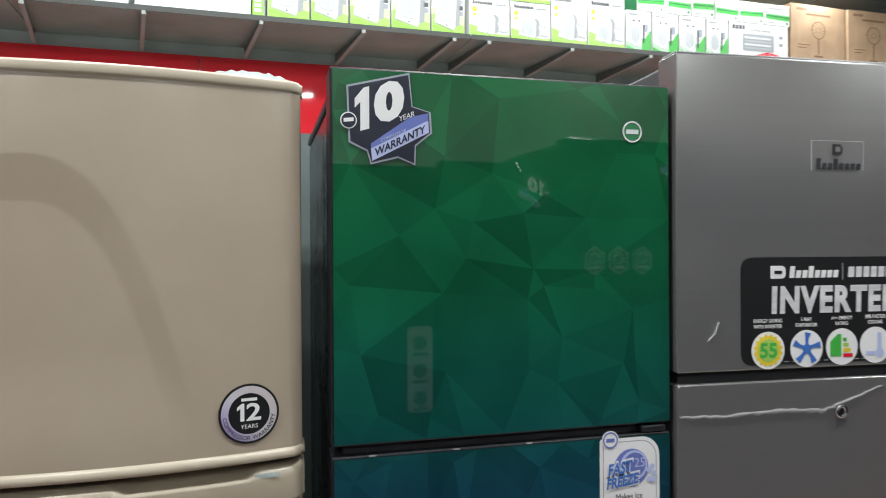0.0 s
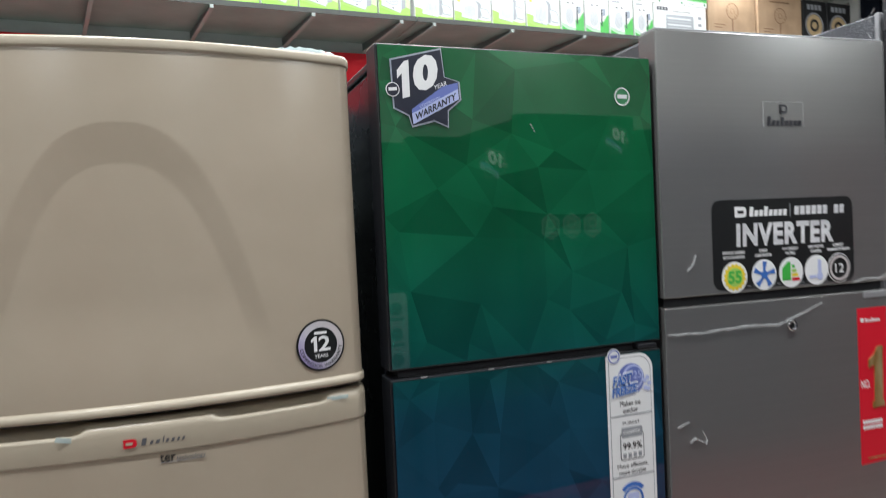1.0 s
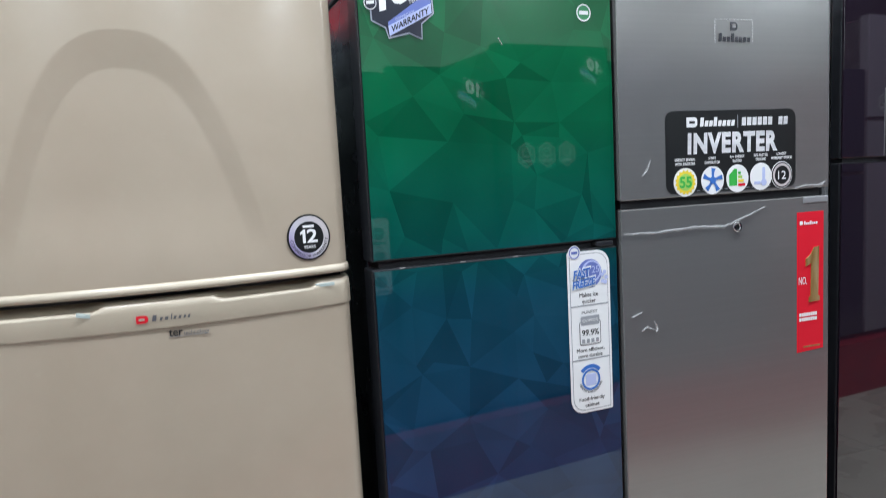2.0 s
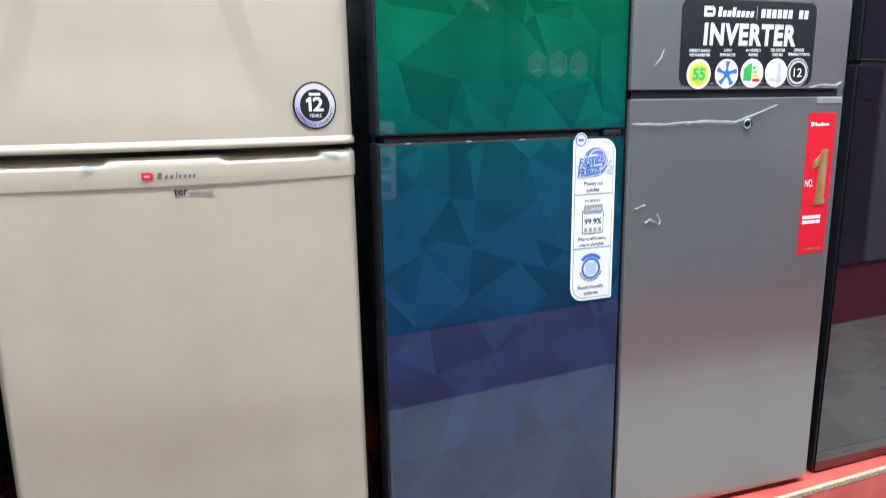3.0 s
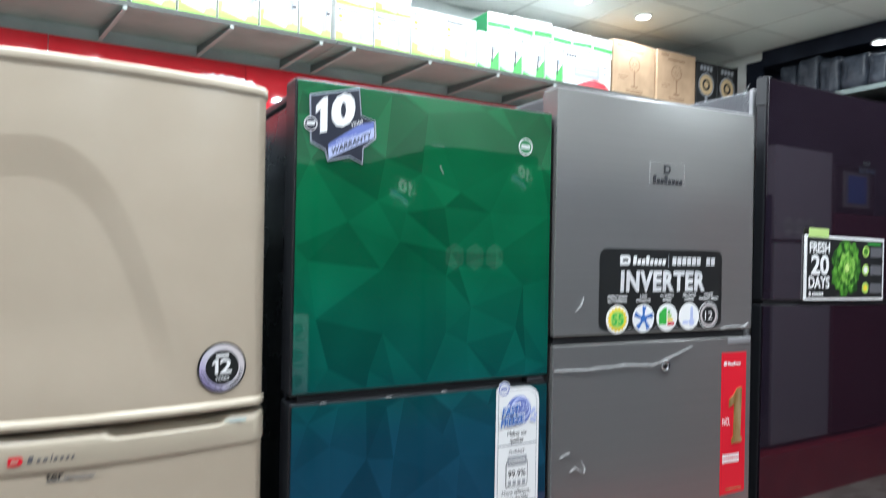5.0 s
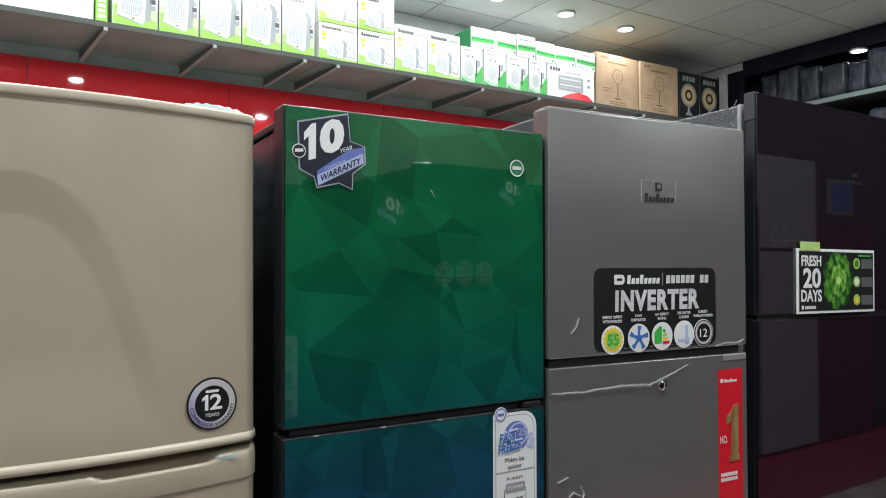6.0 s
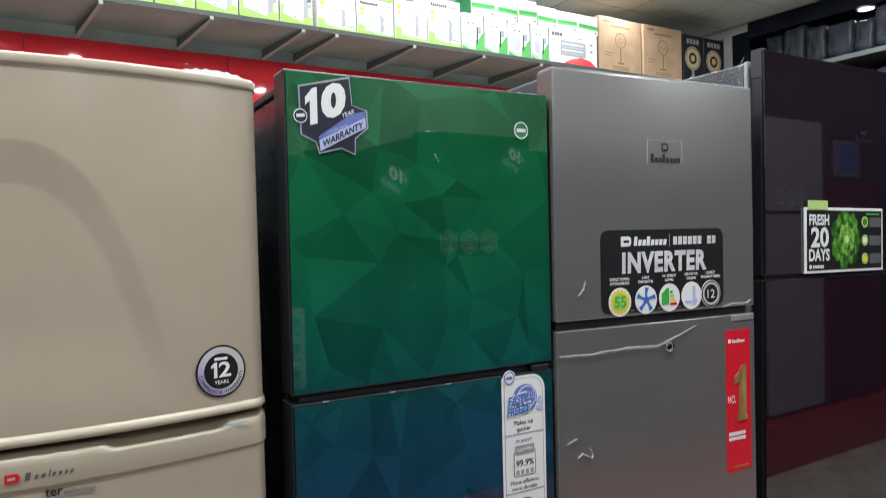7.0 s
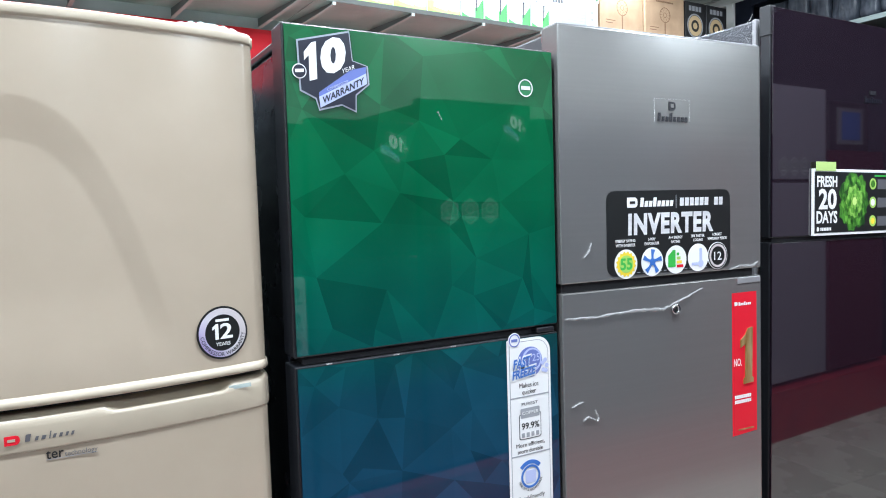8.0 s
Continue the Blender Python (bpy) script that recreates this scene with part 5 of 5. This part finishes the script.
# black fan boxes with gold grilles
for a, b in ((4.822, 5.115), (5.12, 5.43)):
    t, w, h = carton_box("fan_carton", "black carton with printed gold round fan", a, b, SHELF_Z, 3.535, BOX_BLACK, 0.3)
    Y = -0.0005
    part("gold_ring", ring(w * 0.48, h * 0.52, 0.098, 0.112, Y - 0.0006, Y, 36), INK_GREY, t)
    part("gold_ring", ring(w * 0.48, h * 0.52, 0.055, 0.094, Y - 0.0006, Y, 36), INK_TAN, t)
    plate("hub_print", disc(w * 0.48, h * 0.52, 0.03, 20), Y, t, INK_TAN)
    plate("stand_print", [(w * 0.3, h * 0.09), (w * 0.68, h * 0.09), (w * 0.54, h * 0.17), (w * 0.53, h * 0.29), (w * 0.43, h * 0.29), (w * 0.42, h * 0.17)], Y, t, INK_GREY)
    for i in range(4):
        bar(w * (0.18 + 0.16 * i), w * (0.30 + 0.16 * i), h * 0.82, h * 0.92, Y, t, INK_GREY)

# ---- end wall: shelves with dark wrapped goods ----
def bundle_mesh(seed, w, d, h):
    rnd = random.Random(seed)
    bm = bmesh.new()
    bmesh.ops.create_cube(bm, size=1.0)
    bmesh.ops.subdivide_edges(bm, edges=bm.edges[:], cuts=9, use_grid_fill=True)
    off = Vector((seed * 3.1, seed * 1.7, seed * 0.9))
    for v in bm.verts:
        p = v.co * 2
        q = Vector((abs(p.x) ** 9, abs(p.y) ** 9, abs(p.z) ** 9))
        f = 1.0 / max(1.0, (q.x + q.y + q.z) ** 0.111)
        p = p * f
        c = Vector((p.x * w / 2, p.y * d / 2, (p.z + 1) * h / 2))
        n1 = noise.noise(c * 7 + off) * 0.02 + noise.noise(Vector((c.x * 30, c.y * 40, c.z * 8)) + off) * 0.008
        c += p.normalized() * n1
        c.z = max(c.z, 0.0)
        v.co = c
    return bm


for z, h, tag in ((3.16, 0.385, "upper"), (2.64, 0.40, "lower")):
    t = thing("end_wall_shelf", "grey metal shelf along the dark end wall", "shelf", pose(5.56, -0.4, z - 0.03), "end wall shelves")
    part("board", block(0, 0.53, 0, 3.6, 0, 0.028, 0.002), M_SHELF_EDGE, t)
    part("front_rail", block(-0.012, -0.001, 0, 3.6, -0.012, 0.03, 0.003), M_BRACKET_DARK, t)
    y = -0.35
    k = 0
    while y < 2.9:
        w = (0.19, 0.23, 0.165, 0.21)[(k * 7 + len(tag)) % 4]
        hh = h * (0.92, 0.8, 1.0, 0.72, 0.86)[(k * 3 + len(tag)) % 5]
        ob = part("wrapped_parcel", bundle_mesh(k + len(tag) * 20, 0.36, w, hh), M_WRAP, None, m=pose(5.775, y + w / 2, z - 0.002))
        smooth(tagged(ob, "lumpy black plastic-wrapped parcel on a metal shelf", "parcel", "wrapped parcels on the end wall"))
        y += w + 0.01
        k += 1

# ---- row across the aisle, seen in the glossy doors ----
OPP = pose(0.5, OPP_Y, 0, 0, 0, OPP_TURN)


def opposite_fridge(x0, x1, top, split, mat, label, badge=False, icons=0.0, note=None):
    """Stands with its front to the aisle; x0..x1 along the row."""
    w = x1 - x0
    t = thing("refrigerator", label, "refrigerator", OPP @ pose(x1 - 0.5, -0.075, OPP_TOP, 0, 0, 180), "fridges across the aisle")
    h = top - OPP_TOP
    s = split - OPP_TOP
    part("body", block(0.008, w - 0.008, 0.07, 0.66, 0.03, h - 0.02, 0.006), M_SIDE, t)
    feet(t, w)
    part("upper_door", block(0, w, 0, 0.062, s + 0.012, h, 0.005), mat, t)
    part("lower_door", block(0, w, 0, 0.062, 0.03, s - 0.012, 0.005), mat, t)
    part("seal", block(0.02, w - 0.02, 0.02, 0.069, s - 0.03, s + 0.03), M_SEAL, t)
    if badge:
        ten_badge(t, 0.04, h - 0.19, -0.0006)
    if icons:
        for i in range(3):
            c = (icons + 0.127 * (i - 1), s + 0.105)
            hexa = [(c[0] + 0.060 * math.sin(math.pi * k / 3), c[1] + 0.068 * math.cos(math.pi * k / 3)) for k in range(6)]
            ic = plate("icon_sticker", hexa, -0.0002, t, INK_GREY, label="hexagonal silver feature sticker")
            inner = [(c[0] + 0.053 * math.sin(math.pi * k / 3), c[1] + 0.060 * math.cos(math.pi * k / 3)) for k in range(6)]
            plate("icon_field", inner, -0.0008, ic, INK_DARKGREY)
            part("icon_print", ring(c[0], c[1] + 0.012, 0.020, 0.027, -0.0016, -0.0013, 24), INK_GREY, ic)
            bar(c[0] - 0.03, c[0] + 0.03, c[1] - 0.038, c[1] - 0.024, -0.0013, ic, INK_GREY)
    if note is not None:
        plate("info_sticker", round_rect(note, note + 0.11, s - 0.40, s - 0.04, 0.02), -0.0002, t, INK_GREY, label="tall grey feature sticker")
        for k in range(3):
            plate("icon_print", disc(note + 0.055, s - 0.11 - 0.115 * k, 0.03, 24), -0.0008, t, INK_DARKGREY)
            bar(note + 0.02, note + 0.09, s - 0.162 - 0.115 * k, s - 0.15 - 0.115 * k, -0.0008, t, INK_DARKGREY)
    return t


opposite_fridge(-2.2, -1.45, 2.02, 1.45, M_STEEL, "grey steel refrigerator across the aisle")
opposite_fridge(-1.42, -0.75, 2.05, 1.45, M_OPP_RED, "dark maroon glass refrigerator across the aisle")
opposite_fridge(-0.72, -0.03, 2.06, 1.45, M_OPP, "dark glass refrigerator across the aisle", badge=True)
opposite_fridge(0.0, 0.60, 2.06, 1.43, M_OPP, "dark blue glass refrigerator across the aisle", note=0.01)
opposite_fridge(0.63, 1.18, 2.09, 1.46, M_OPP, "dark blue glass refrigerator with ten year badge", badge=True)
opposite_fridge(1.21, 1.92, 2.215, 1.55, M_OPP, "tall dark glass refrigerator with badge and icons", badge=True, icons=0.42)
opposite_fridge(1.96, 2.64, 2.15, 1.5, M_OPP, "dark glass refrigerator with silver icons", icons=0.34, badge=True)
opposite_fridge(2.67, 3.34, 2.06, 1.45, M_OPP_RED, "dark maroon glass refrigerator with grey sticker", note=0.5)
opposite_fridge(3.37, 3.86, 2.12, 1.45, M_OPP, "dark glass refrigerator across the aisle")
opposite_fridge(3.89, 4.58, 2.47, 1.80, M_OPP_GREY, "tall grey glass refrigerator with silver icons", icons=0.40)
opposite_fridge(4.62, 5.4, 2.03, 1.4, M_OPP_RED, "low dark maroon refrigerator at the end of the row")


def boxed_appliance():
    t = thing("small_appliance", "small white-framed appliance with blue window on a fridge", "appliance", OPP @ pose(5.26 - 0.5, -0.12, 2.03, 0, 0, 180))
    part("case", block(0, 0.56, 0.0, 0.3, 0, 0.38, 0.01), M_BLACK, t)
    f = part("window_frame", block(0.10, 0.46, -0.012, -0.0005, 0.05, 0.33, 0.004), INK_DARKGREY, t, "grey frame")
    part("window", block(0.15, 0.41, -0.016, -0.0125, 0.085, 0.30, 0.001, 1), INK_WINDOW, f, "dark blue window")


boxed_appliance()

# ---- floor tiles ----
random.seed(8)
tile_mesh = mesh_of("floor_tile", block(0.0015, 0.5985, 0.0015, 0.5985, -0.006, 0.0, 0.001, 1), M_FLOOR)
floor_ob = bpy.data.objects["floor"]
nx = int((FLOOR_X1 - FLOOR_X0) / 0.6)
for i in range(nx):
    for j in range(int((FLOOR_Y1 - FLOOR_Y0) / 0.6)):
        ob = new("floor_tile", tile_mesh)
        ob.parent = floor_ob
        ob.location = (FLOOR_X0 + 0.6 * i, FLOOR_Y0 + 0.6 * j, 0.0)
